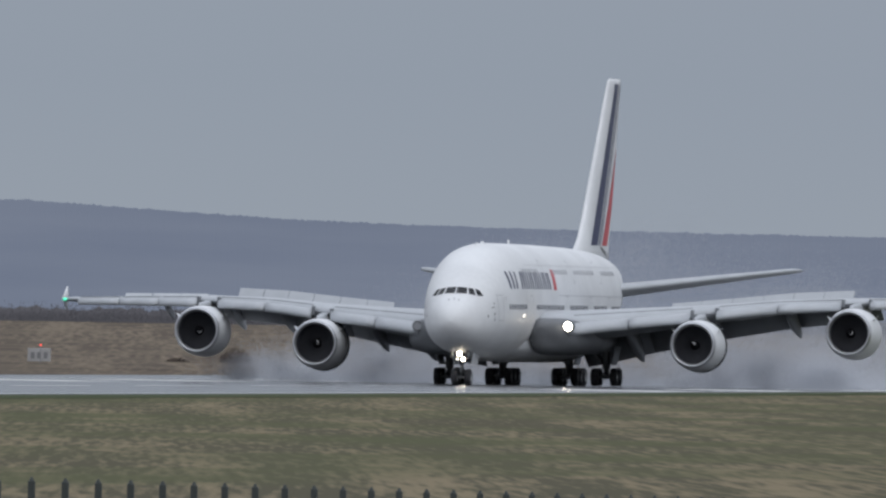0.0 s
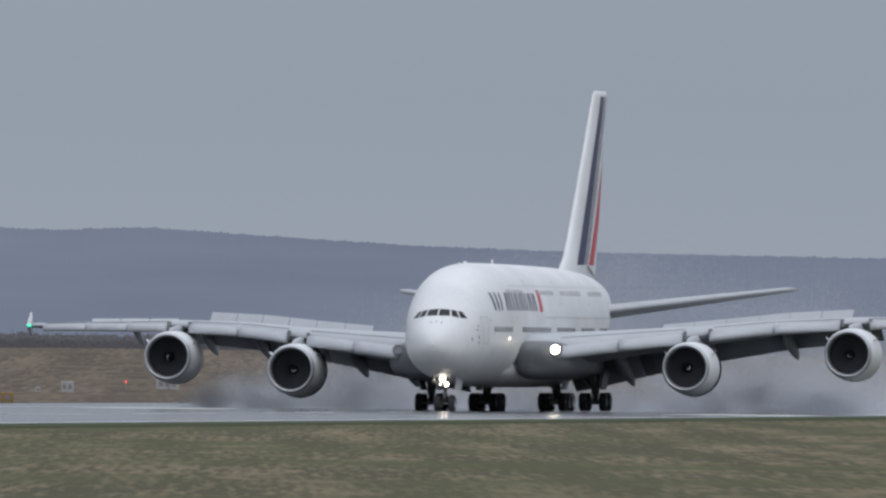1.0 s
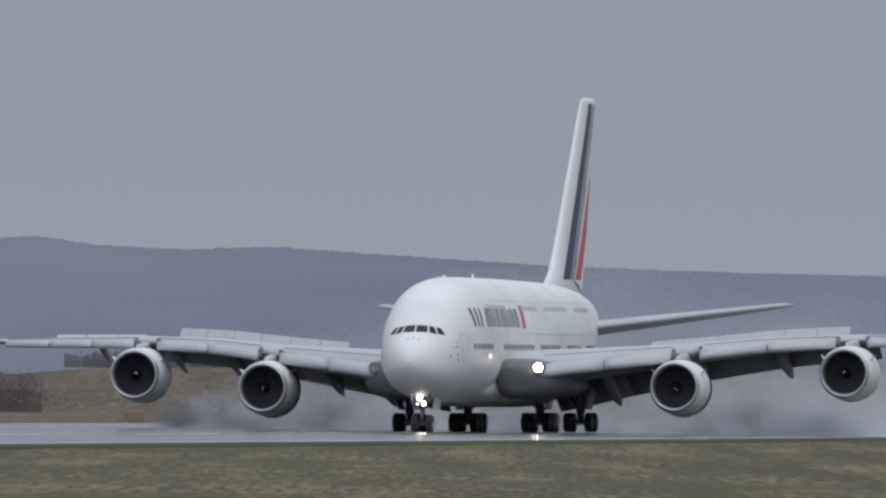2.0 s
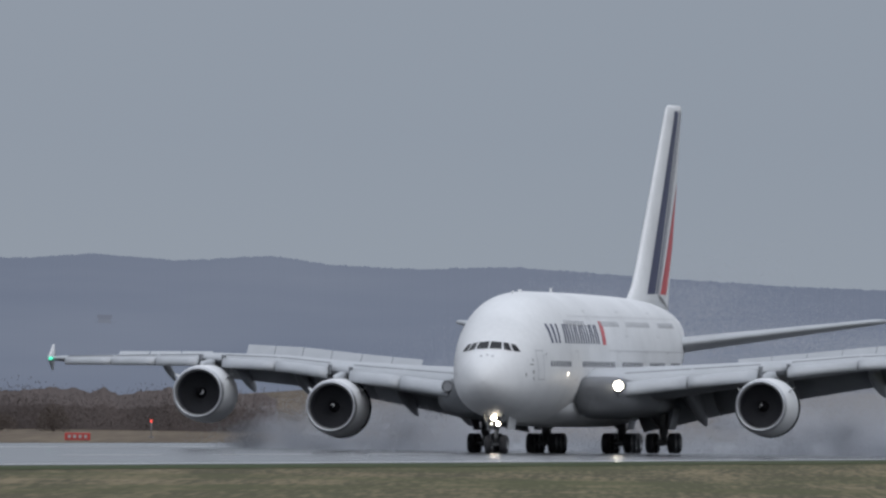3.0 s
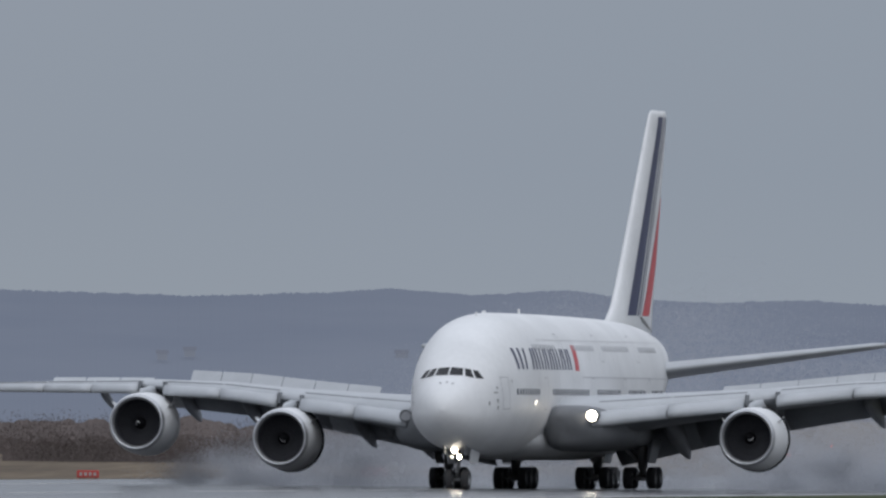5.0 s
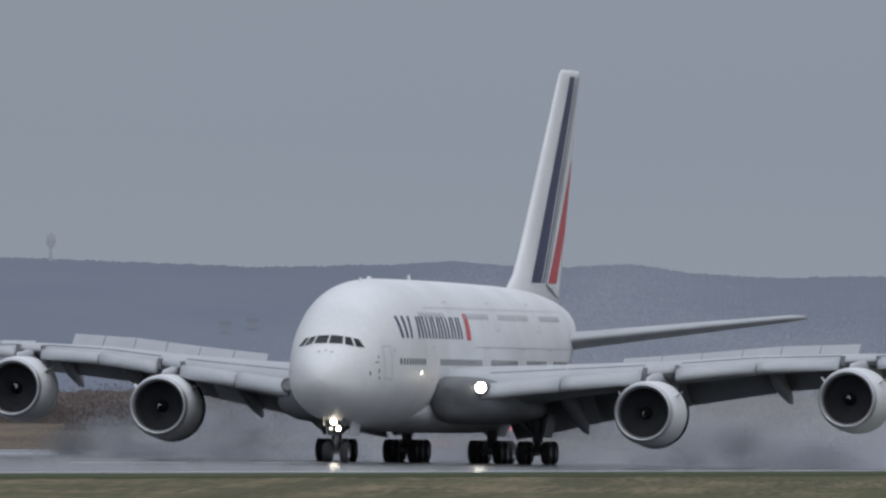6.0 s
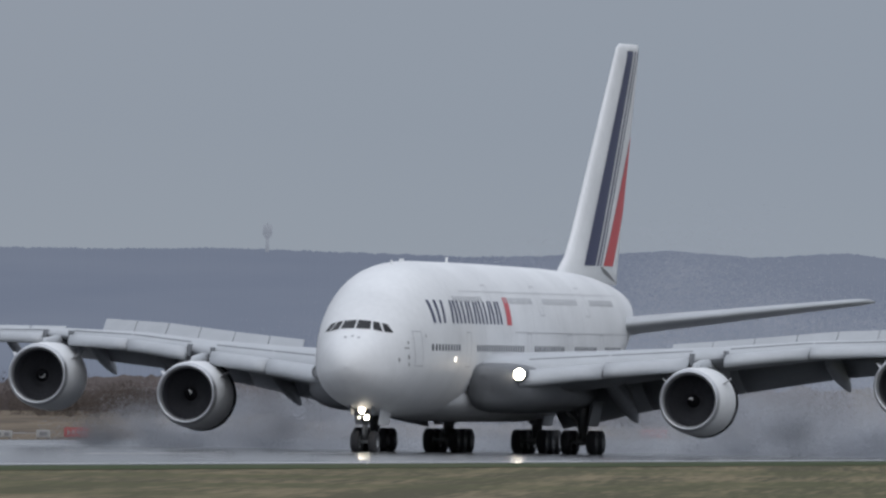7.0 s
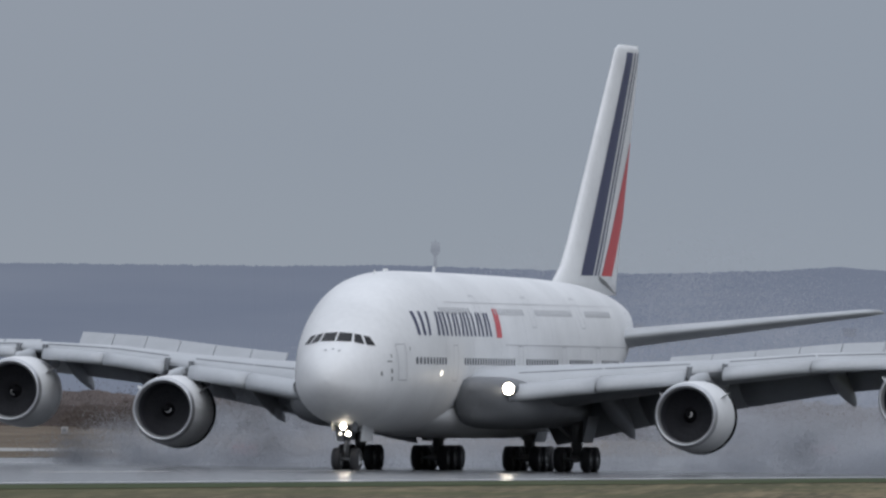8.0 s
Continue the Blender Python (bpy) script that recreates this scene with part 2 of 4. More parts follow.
def wing(sgn):
    rings = [airfoil(A(w[1], sgn * w[0], w[3]), w[2] * 0.86, w[4] / 0.86, 1.5) for w in WST]
    skin = loft(rings)
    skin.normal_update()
    # downward faces get the darker grey that paints in underside shade
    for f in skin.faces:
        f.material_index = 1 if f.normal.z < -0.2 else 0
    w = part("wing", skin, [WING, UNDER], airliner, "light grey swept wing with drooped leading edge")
    # drooped slats along the leading edge, in panels
    for b0, b1 in ((5.9, 9.9), (10.0, 14.1), (16.0, 20.2), (20.3, 24.6), (26.7, 30.2), (30.3, 34.0), (34.1, 38.0)):
        rs = []
        for i in range(5):
            b = b0 + (b1 - b0) * i / 4
            le, ch, z, th = wing_at(b)
            c = 0.55 + 0.085 * ch
            ring = []
            for j in range(12):
                t = 2 * math.pi * j / 12
                ex = math.cos(t) * c * 0.5
                ez = math.sin(t) * (0.16 + 0.016 * ch) * (0.55 if math.cos(t) > 0.3 else 1.0)
                dr = math.radians(24)
                ring.append(A(le - 0.55 + ex * math.cos(dr) - ez * math.sin(dr), sgn * b, z - 0.14 + ex * math.sin(dr) + ez * math.cos(dr)))
            rs.append(ring)
        part("slat", loft(rs), WING, w, "light grey drooped slat")
        # dark strip drawn for the shadow line behind the slat's trailing edge
        bm = bmesh.new()
        prev = None
        for i in range(7):
            b = b0 + (b1 - b0) * i / 6
            p = wing_upper(b, 0.055)
            p.x = sgn * b
            pair = [bm.verts.new(p + Vector((0, -0.10, 0.0))), bm.verts.new(p + Vector((0, -0.02, 0.075)))]
            if prev:
                bm.faces.new((prev[0], pair[0], pair[1], prev[1]))
            prev = pair
        part("slat_shadow_strip", bm, UNDER, w, "dark strip painting the shadow in the gap behind the slat")
    for bb in (14.2, 15.9, 24.7, 26.6, 5.8):
        le, ch, z, th = wing_at(bb)
        bm = bmesh.new()
        box(bm, A(le + 0.1, sgn * bb, z + 0.05), (0.16, 1.1, 0.36 + 0.03 * ch), bevel=0.03)
        part("slat_end", bm, UNDER, w, "dark slat end plate", smooth=False)
    # raised spoilers
    spans = [(11.0, 13.2), (13.25, 15.5), (15.55, 17.8), (17.85, 20.0), (20.05, 22.2), (22.25, 24.4)]
    for b0, b1 in spans:
        bm = bmesh.new()
        vs = []
        for b in (b0, b1):
            le, ch, z, th = wing_at(b)
            base = wing_upper(b, 0.72) + Vector((0, 0, -0.03))
            base.x = sgn * b
            tip = base + Vector((0, 1.35, 1.0))
            dn = Vector((0, 0.05, -0.09))
            vs.append([bm.verts.new(p) for p in (base, tip, tip + dn, base + dn * 1.6)])
        for i in range(4):
            j = (i + 1) % 4
            bm.faces.new((vs[0][i], vs[0][j], vs[1][j], vs[1][i]))
        bm.faces.new(vs[0])
        bm.faces.new(vs[1])
        bmesh.ops.recalc_face_normals(bm, faces=bm.faces)
        part("spoiler", bm, PANEL, w, "raised light grey spoiler panel", smooth=False)
    # raised ailerons
    for b0, b1 in ((27.4, 29.8), (29.9, 32.3), (32.4, 34.8)):
        rs = []
        for b in (b0, b1):
            le, ch, z, th = wing_at(b)
            base = wing_upper(b, 0.78)
            base.x = sgn * b
            rs.append([base + Vector(d) for d in ((0, 0, 0), (0, ch * 0.20, 0.50), (0, ch * 0.20, 0.45), (0, 0, -0.16))])
        part("aileron", loft(rs), WING, w, "raised aileron", smooth=False)
    # lowered flaps, their shade put into the darker grey
    for b0, b1, dr in ((4.0, 9.28, 30), (9.3, 14.68, 30), (14.7, 20.28, 30), (20.3, 26.4, 30)):
        rs = []
        for i in range(4):
            b = b0 + (b1 - b0) * i / 3
            le, ch, z, th = wing_at(b)
            rs.append(airfoil(A(le + 0.80 * ch, sgn * b, z - 0.25 - 0.02 * ch), ch * 0.23, 0.15, dr, n=8))
        part("flap", loft(rs), UNDER, w, "lowered flap in shade-darkened grey")
    # flap track fairings
    for b, ln, rr in ((8.2, 9.0, 0.75), (12.2, 8.2, 0.66), (20.0, 7.0, 0.62), (24.6, 6.4, 0.55), (30.6, 4.2, 0.3)):
        le, ch, z, th = wing_at(b)
        a0, z0 = le + 0.52 * ch, z - 0.32 - 0.012 * ch
        rs = []
        for i in range(11):
            s = i / 10
            r = rr * (math.sin(math.pi * min(1, 0.04 + 0.96 * s)) ** 0.6) * (1 - 0.25 * s) + 0.02
            dz = -0.15 * ln * s * s - 0.12 * ln * s
            rs.append([A(a0 + ln * s, sgn * b + r * 0.7 * math.cos(t * math.pi / 6), z0 + dz + 1.25 * r * math.sin(t * math.pi / 6)) for t in range(12)])
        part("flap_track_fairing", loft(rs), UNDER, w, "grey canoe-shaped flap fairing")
    # wingtip fence
    rs = []
    for z, le, ch in ((-0.8, 48.8, 0.6), (-0.35, 47.6, 1.6), (0.0, 46.6, 2.9), (0.4, 47.7, 1.9), (1.0, 49.3, 0.5)):
        rs.append([A(le + ch * u, sgn * (39.72 + 0.18 * abs(z)) + d, 6.62 + z) for u, d in ((0, 0), (0.3, 0.05), (0.7, 0.05), (1, 0), (0.7, -0.05), (0.3, -0.05))])
    part("wingtip_fence", loft(rs), WHITE, w, "white wingtip fence")
    if sgn < 0:
        bm = bmesh.new()
        bmesh.ops.create_uvsphere(bm, u_segments=12, v_segments=8, radius=0.15, matrix=Matrix.Translation(A(46.7, -39.5, 6.62)) @ Matrix.Diagonal((1, 1.6, 0.8, 1)))
        part("position_light", bm, GREEN, w, "glowing green position light")
    return w


wings = {s: wing(s) for s in (1, -1)}


# grey paint with the shade of the root's underside added to its colour
ROOTM = material("grey_root_paint_shaded", (0.17, 0.178, 0.19), 0.5, second=(0.13, 0.136, 0.145), scale=0.6, fine=5)


def root_fairing():
    """The belly fairing with its bulging wing roots."""
    rs = []
    prof = [(13.0, 1.0, 0.30), (15.5, 2.2, 0.62), (18.0, 3.1, 0.82), (20.5, 3.75, 0.93), (23, 4.2, 0.98), (26, 4.5, 1.0), (30, 4.55, 1.0), (38, 4.3, 1.0), (43, 3.4, 0.9), (47, 1.6, 0.5), (48.5, 0.2, 0.2)]
    for a, hw, k in prof:
        ring = []
        for i in range(48):
            t = 2 * math.pi * i / 48
            c, s = math.cos(t), math.sin(t)
            x = hw * math.copysign(abs(c) ** 0.8, c)
            z = 3.30 + k * (1.50 if s < 0 else 0.9) * math.copysign(abs(s) ** 0.8, s)
            ring.append(A(a, x, z))
        rs.append(ring)
    part("belly_fairing", loft(rs), WHITE, airliner, "white belly fairing")
    for sgn in (1, -1):
        rs = []
        for a, wo, wi, up, dn, zc in ((16.9, 0.5, 0.3, 0.4, 0.5, 4.05), (17.0, 1.6, 0.75, 0.85, 1.0, 4.02), (17.3, 2.3, 1.0, 1.08, 1.3, 4.0), (18.2, 2.9, 1.2, 1.24, 1.52, 3.98), (20.2, 3.3, 1.4, 1.3, 1.6, 3.96), (24, 3.4, 1.5, 1.32, 1.6, 3.94), (31, 3.1, 1.4, 1.2, 1.5, 3.9)):
            ring = []
            for t in range(36):
                c, s = math.cos(t * math.pi / 18), math.sin(t * math.pi / 18)
                x = (wo if c > 0 else wi) * math.copysign(abs(c) ** 0.7, c)
                z = (up if s > 0 else dn) * math.copysign(abs(s) ** 0.7, s)
                ring.append(A(a + 0.55 * max(x, 0) + 0.35 * max(-s, 0), sgn * (4.0 + x), zc + z))
            rs.append(ring)
        part("wing_root_fairing", loft(rs), ROOTM, airliner, "bulging wing root, grey paint darkened for underside shade")


root_fairing()


# engines
bm = bmesh.new()
rs = []
for rr, tw in ((0.38, 0.35), (0.8, 0.7), (1.2, 0.95), (1.45, 1.1)):
    pts = []
    for u in (-0.5, 0.5):
        for d in (0.012, -0.012):
            tt = u * 0.60 * math.sin(tw) / rr
            pts.append((rr * math.cos(tt), 1.45 + u * 0.40 * math.cos(tw) + d, rr * math.sin(tt)))
    rs.append([pts[0], pts[2], pts[3], pts[1]])
loft(rs, bm=bm)
BLADE = bpy.data.meshes.new("blade")
bm.to_mesh(BLADE)
bm.free()
BLADE.materials.append(FANM)


def engine(b, a, z):
    """A nacelle with its lip, liner, fan and spinner, hung from a pylon."""
    prof = [(0.35, 1.475), (0.12, 1.535), (0.02, 1.60), (0.0, 1.645), (0.04, 1.695), (0.14, 1.74), (0.32, 1.79)]
    top = A(a, b, z)
    nac = part("engine", revolve([(0.32, 1.79), (0.9, 1.89), (1.8, 1.96), (2.8, 1.99), (3.6, 2.0)]), WHITE, airliner, "white engine nacelle")
    nac.location = top
    nac.rotation_euler = (radians(-1.5), 0, 0)
    part("inlet_lip", revolve(prof), METAL, nac, "bare metal inlet lip")
    part("inlet_liner", revolve([(0.35, 1.475), (0.8, 1.475), (1.6, 1.48), (1.85, 0.4)]), LINER, nac, "dark inlet liner")
    if abs(b) < 20:
        part("reverser_gap", revolve([(3.60, 1.90), (3.61, 2.01), (3.75, 2.06), (4.0, 2.06), (4.0, 1.88)]), BLACK, nac, "black reverser opening")
    part("reverser_sleeve", revolve([(3.95, 1.6), (3.95, 1.97), (4.15, 1.975), (4.8, 1.80), (5.5, 1.52), (5.9, 1.3), (5.9, 1.1)]), WHITE, nac, "white translating sleeve")
    part("exhaust", revolve([(4.6, 1.15), (5.6, 1.0), (6.6, 0.72), (6.6, 0.5), (7.4, 0.05)]), GEAR, nac, "bare metal exhaust nozzle")
    fan = new("fan")
    fan.parent = nac
    fan["label"] = "dark turning fan"
    for i in range(24):
        bl = new("blade", BLADE)
        bl.parent = fan
        bl.rotation_euler = (0, 2 * math.pi * i / 24, 0)
    bm = revolve([(0.72, 0.01), (0.78, 0.07), (1.0, 0.21), (1.3, 0.36), (1.5, 0.4)], seg=32)
    bm.normal_update()
    # a white curl on the dark spinner
    part("spinner", bm, BLACK, fan, "black spinner cone")
    bm = bmesh.new()
    pts = []
    for i in range(10):
        t = i / 9 * 2.6
        s = 0.735 + 0.30 * i / 9
        r = float(np.interp(s, [0.72, 0.78, 1.0, 1.3], [0.02, 0.08, 0.22, 0.37]))
        w = 0.04 + 0.03 * math.sin(math.pi * i / 9)
        pts.append([Vector((rr * math.cos(t), s - 0.012 + dd, rr * math.sin(t))) for rr, dd in ((r - w * 0.4, -w), (r + w * 0.6, w * 0.6))])
    vs = [[bm.verts.new(p) for p in q] for q in pts]
    for q0, q1 in zip(vs, vs[1:]):
        bm.faces.new((q0[0], q0[1], q1[1], q1[0]))
    part("spiral_mark", bm, WHITE, fan, "white spiral mark")
    # pylon
    le, ch, wz, th = wing_at(b)
    rs = []
    for aa, zb, zt, w in ((a + 1.3, z + 1.78, z + 1.92, 0.06), (a + 2.0, z + 1.75, z + 2.15, 0.24), (a + 3.2, z + 1.6, wz - 0.1, 0.30), (le + 0.4, z + 1.2, wz + 0.05, 0.34), (le + 3.0, z + 1.0, wz + 0.05, 0.34), (le + 6.0, wz - 0.9, wz - 0.2, 0.1)):
        rs.append([A(aa, b - w, zb), A(aa, b + w, zb), A(aa, b + w, (zb + zt) / 2), A(aa, b + w * 0.7, zt), A(aa, b - w * 0.7, zt), A(aa, b - w, (zb + zt) / 2)])
    part("pylon", loft(rs), WING, airliner, "white engine pylon")
    for s in (1, -1):
        bm = bmesh.new()
        loft([[(s * 1.60, 1.3, 0.95), (s * 1.55, 2.6, 1.05), (s * 1.53, 2.6, 1.0), (s * 1.57, 1.3, 0.9)], [(s * 2.0, 2.0, 1.35), (s * 1.95, 2.6, 1.38), (s * 1.93, 2.6, 1.33), (s * 1.98, 2.0, 1.31)]], bm=bm)
        part("strake", bm, WHITE, nac)
    return fan


fans = [engine(b, a, z) for b, a, z in ((14.85, 22.4, 3.22), (-14.85, 22.4, 3.22), (25.72, 30.3, 4.2), (-25.72, 30.3, 4.2))]


# fin and tailplane
FIN = [(10.0, 52.2, 16.8, 0.05), (10.8, 53.5, 15.6, 0.065), (11.6, 55.3, 14.1, 0.072), (13.0, 57.0, 12.9, 0.076), (23.5, 67.5, 6.5, 0.078), (24.15, 68.1, 6.0, 0.062), (24.42, 68.9, 4.9, 0.04)]
fin = part("fin", loft([airfoil(A(le, 0, z), ch, th, 0, up=Vector((1, 0, 0))) for z, le, ch, th in FIN]), WHITE, airliner, "tall white tail fin")


def fin_side(a, z):
    k = [f[0] for f in FIN]
    le, ch, th = [float(np.interp(z, k, [f[i] for f in FIN])) for i in (1, 2, 3)]
    u = min(max((a - le) / ch, 0.0), 1.0)
    return (5 * th * (0.2969 * math.sqrt(u) - 0.126 * u - 0.3516 * u * u + 0.2843 * u**3 - 0.1036 * u**4)) * 1.16 * ch, le, ch


def fin_stripe(name, edge0, edge1, mat, sgn, z0=11.1, z1=24.0, label=""):
    """A stripe between two lines (a at z0, a at z1), clipped at the fin's trailing edge."""
    bm = bmesh.new()
    rows = []
    n = 30
    for i in range(n + 1):
        z = z0 + (z1 - z0) * i / n
        d, le, ch = fin_side(60, z)
        te = le + ch - 0.02
        a0 = min(edge0[0] + (edge0[1] - edge0[0]) * (z - z0) / (z1 - z0), te)
        a1 = min(edge1[0] + (edge1[1] - edge1[0]) * (z - z0) / (z1 - z0), te)
        if a1 - a0 < 0.01:
            break
        rows.append([bm.verts.new(A(a0 + (a1 - a0) * j / 4, sgn * (fin_side(a0 + (a1 - a0) * j / 4, z)[0] * (1.0 if sgn > 0 else 0.75) + 0.02), z)) for j in range(5)])
    for r0, r1 in zip(rows, rows[1:]):
        for j in range(4):
            bm.faces.new((r0[j], r0[j + 1], r1[j + 1], r1[j]))
    bmesh.ops.recalc_face_normals(bm, faces=bm.faces)
    return part(name, bm, mat, fin, label)


for sgn in (1, -1):
    fin_stripe("broad_stripe", (57.7, 70.1), (60.7, 72.0), NAVY, sgn, label="broad navy stripe")
    fin_stripe("thin_stripe", (61.2, 72.6), (61.7, 73.0), NAVY, sgn, label="thin navy stripe")
    fin_stripe("thin_stripe", (62.2, 73.7), (62.5, 74.0), NAVY, sgn, label="thin navy stripe")
    fin_stripe("red_panel", (63.4, 77.8), (67.0, 80.4), RED, sgn, label="red tapering panel")

for sgn in (1, -1):
    bm = bmesh.new()
    prev = None
    for i in range(9):
        u = i / 8
        aa, zz, hh = 62.6 + 6.2 * u, 10.95 - 0.85 * u ** 0.7, 0.05 + 0.22 * math.sin(math.pi * min(u + 0.15, 1.0))
        pair = [bm.verts.new(A(aa, sgn * (fin_side(aa, z)[0] * (1.0 if sgn > 0 else 0.75) + 0.03), z)) for z in (zz, zz + hh)]
        if prev:
            bm.faces.new((prev[0], pair[0], pair[1], prev[1]))
        prev = pair
    part("rudder_gap", bm, GEAR, fin, "dark gap under the rudder")

for sgn in (1, -1):
    part("tailplane", loft([airfoil(A(le, sgn * b, z), ch, 0.10, 1.0) for b, le, ch, z in ((0.9, 58.2, 11.3, 7.35), (2.6, 59.4, 10.3, 7.6), (14.6, 68.0, 4.2, 9.15), (15.2, 69.2, 2.8, 9.22))]), WING, airliner, "light grey tailplane")


# landing gear
def wheel_mesh(r, w):
    bm = revolve([(-w * 0.5, r * 0.55), (-w * 0.5, r * 0.82), (-w * 0.40, r * 0.95), (-w * 0.2, r), (w * 0.2, r), (w * 0.40, r * 0.95), (w * 0.5, r * 0.82), (w * 0.5, r * 0.55)], "x", 32)
    revolve([(-w * 0.46, r * 0.55), (-w * 0.3, r * 0.5), (-w * 0.28, r * 0.2), (-w * 0.4, r * 0.16), (-w * 0.4, 0.02)], "x", 24, bm, 1)
    revolve([(w * 0.46, r * 0.55), (w * 0.3, r * 0.5), (w * 0.28, r * 0.2), (w * 0.4, r * 0.16), (w * 0.4, 0.02)], "x", 24, bm, 1)
    me = bpy.data.meshes.new("wheel")
    bm.to_mesh(me)
    bm.free()
    me.materials.append(RUBBER)
    me.materials.append(HUB)
    me.polygons.foreach_set("use_smooth", [True] * len(me.polygons))
    return me


MAINW, NOSEW = wheel_mesh(0.70, 0.53), wheel_mesh(0.63, 0.46)
wheels = []


def wheel(me, parent, at):
    w = new("wheel", me)
    w.parent = parent
    w.location = at
    wheels.append((w, Vector(at)))


def bar(name, p, q, rad, parent, label=""):
    return part(name, rod(bmesh.new(), p, q, rad), GEAR, parent, label)


def nose_gear():
    g = part("nose_gear", rod(rod(bmesh.new(), A(4.9, 0, 0.75), A(5.0, 0, 3.4), 0.15), A(4.92, 0, 1.6), A(5.0, 0, 3.4), 0.2), GEAR, airliner, "grey steel nose gear leg")
    bar("axle", A(4.9, -0.6, 0.63), A(4.9, 0.6, 0.63), 0.1, g)
    for s in (1, -1):
        bar("brace", A(4.95, 0.0, 1.6), A(7.2, 0.35 * s, 2.6), 0.07, g)
    bar("lamp_bracket", A(4.75, -0.28, 2.0), A(4.75, 0.28, 2.0), 0.06, g)
    bar("lamp_bracket", A(4.75, -0.52, 2.68), A(4.75, 0.46, 2.68), 0.06, g)
    bar("torque_link", A(4.6, 0, 0.9), A(4.45, 0, 1.25), 0.06, g)
    bar("torque_link", A(4.45, 0, 1.25), A(4.8, 0, 1.7), 0.06, g)
    for s in (1, -1):
        wheel(NOSEW, g, A(4.9, 0.52 * s, 0.63))
        part("gear_door", box(bmesh.new(), A(6.6, 0.72 * s, 2.05), (0.06, 2.6, 0.9), pose(0, 0, 0, 0, 8 * s, 0), 0.02), WHITE, g, "white gear door", smooth=False)
        part("gear_door", box(bmesh.new(), A(4.3, 0.62 * s, 2.45), (0.05, 1.0, 0.6), pose(0, 0, 0, 0, 8 * s, 0), 0.02), UNDER, g, "grey gear door", smooth=False)
    for b, z, rr in ((-0.1, 2.42, 0.18), (0.2, 2.02, 0.14), (-0.25, 2.02, 0.10), (-0.48, 2.7, 0.10), (0.42, 2.68, 0.10)):
        bm = bmesh.new()
        bmesh.ops.create_uvsphere(bm, u_segments=16, v_segments=8, radius=1, matrix=Matrix.Translation(A(4.42, b, z)) @ Matrix.Diagonal((rr, rr * 0.18, rr, 1)))
        part("landing_light", bm, LAMP if rr > 0.12 else LAMPS, g, "glowing landing light")
        bm = revolve([(0.0, rr * 1.02), (0.0, rr * 1.14), (0.3, rr * 0.9), (0.32, 0.01)], seg=16)
        hs = part("lamp_housing", bm, GEAR, g)
        hs.location = A(4.43, b, z)


nose_gear()


def bogie(name, b, a, rows, z_top, label):
    g = part(name, rod(rod(bmesh.new(), A(a, b, 0.75), A(a, b, z_top), 0.24), A(a, b, 1.3), A(a, b, z_top), 0.32), GEAR, airliner, label)
    first, last = -(rows - 1) * 0.85, (rows - 1) * 0.85
    bar("bogie_beam", A(a + first, b, 0.72), A(a + last, b, 0.72), 0.2, g)
    bar("brace", A(a - 0.1, b, 1.6), A(a + 2.0, b * 0.7, z_top), 0.11, g)
    bar("brace", A(a, b, 1.5), A(a, b * 0.62, z_top), 0.11, g)
    for i in range(rows):
        aa = a + first + 1.7 * i
        bar("axle", A(aa, b - 0.95, 0.70), A(aa, b + 0.95, 0.70), 0.11, g)
        for s in (1, -1):
            wheel(MAINW, g, A(aa, b + 0.76 * s, 0.70))
    sg = 1 if b > 0 else -1
    part("gear_door", box(bmesh.new(), A(a, b + sg * 0.75, 2.35), (0.07, 2.6, 1.5), pose(0, 0, 0, 0, 14 * sg, 0), 0.02), UNDER, g, "grey gear door", smooth=False)


for s in (1, -1):
    bogie("wing_gear", 6.2 * s, 33.3, 2, 3.6, "grey steel four-wheel wing gear")
    bogie("body_gear", 2.63 * s, 36.9, 3, 2.4, "grey steel six-wheel body gear")

# wing root lamp in its housing, flank lamps
LENSOFF = material("unlit_lamp_glass", (0.35, 0.36, 0.38), 0.1, spec=0.8)
for sgn in (1, -1):
    at = A(17.95, 5.9 * sgn, 4.58)
    bm = bmesh.new()
    bmesh.ops.create_circle(bm, cap_ends=True, segments=24, radius=0.32, matrix=Matrix.Translation(at) @ pose(0, 0, 0, 90, 0, 0))
    part("landing_light", bm, LAMP if sgn > 0 else LENSOFF, wings[sgn], "glowing landing light" if sgn > 0 else "unlit landing light")
    bm = revolve([(-0.05, 0.35), (-0.06, 0.38), (0.0, 0.40), (0.9, 0.42), (0.9, 0.02), (0.03, 0.02), (0.03, 0.35), (-0.05, 0.35)], seg=24)
    hs = part("lamp_housing", bm, ROOTM, wings[sgn], "grey lamp housing")
    hs.location = at
    side_patch("flank_light", 11.75, 12.1, 5.27, 5.5, LAMPS, body, sgn, "small glowing flank light", 0.15)

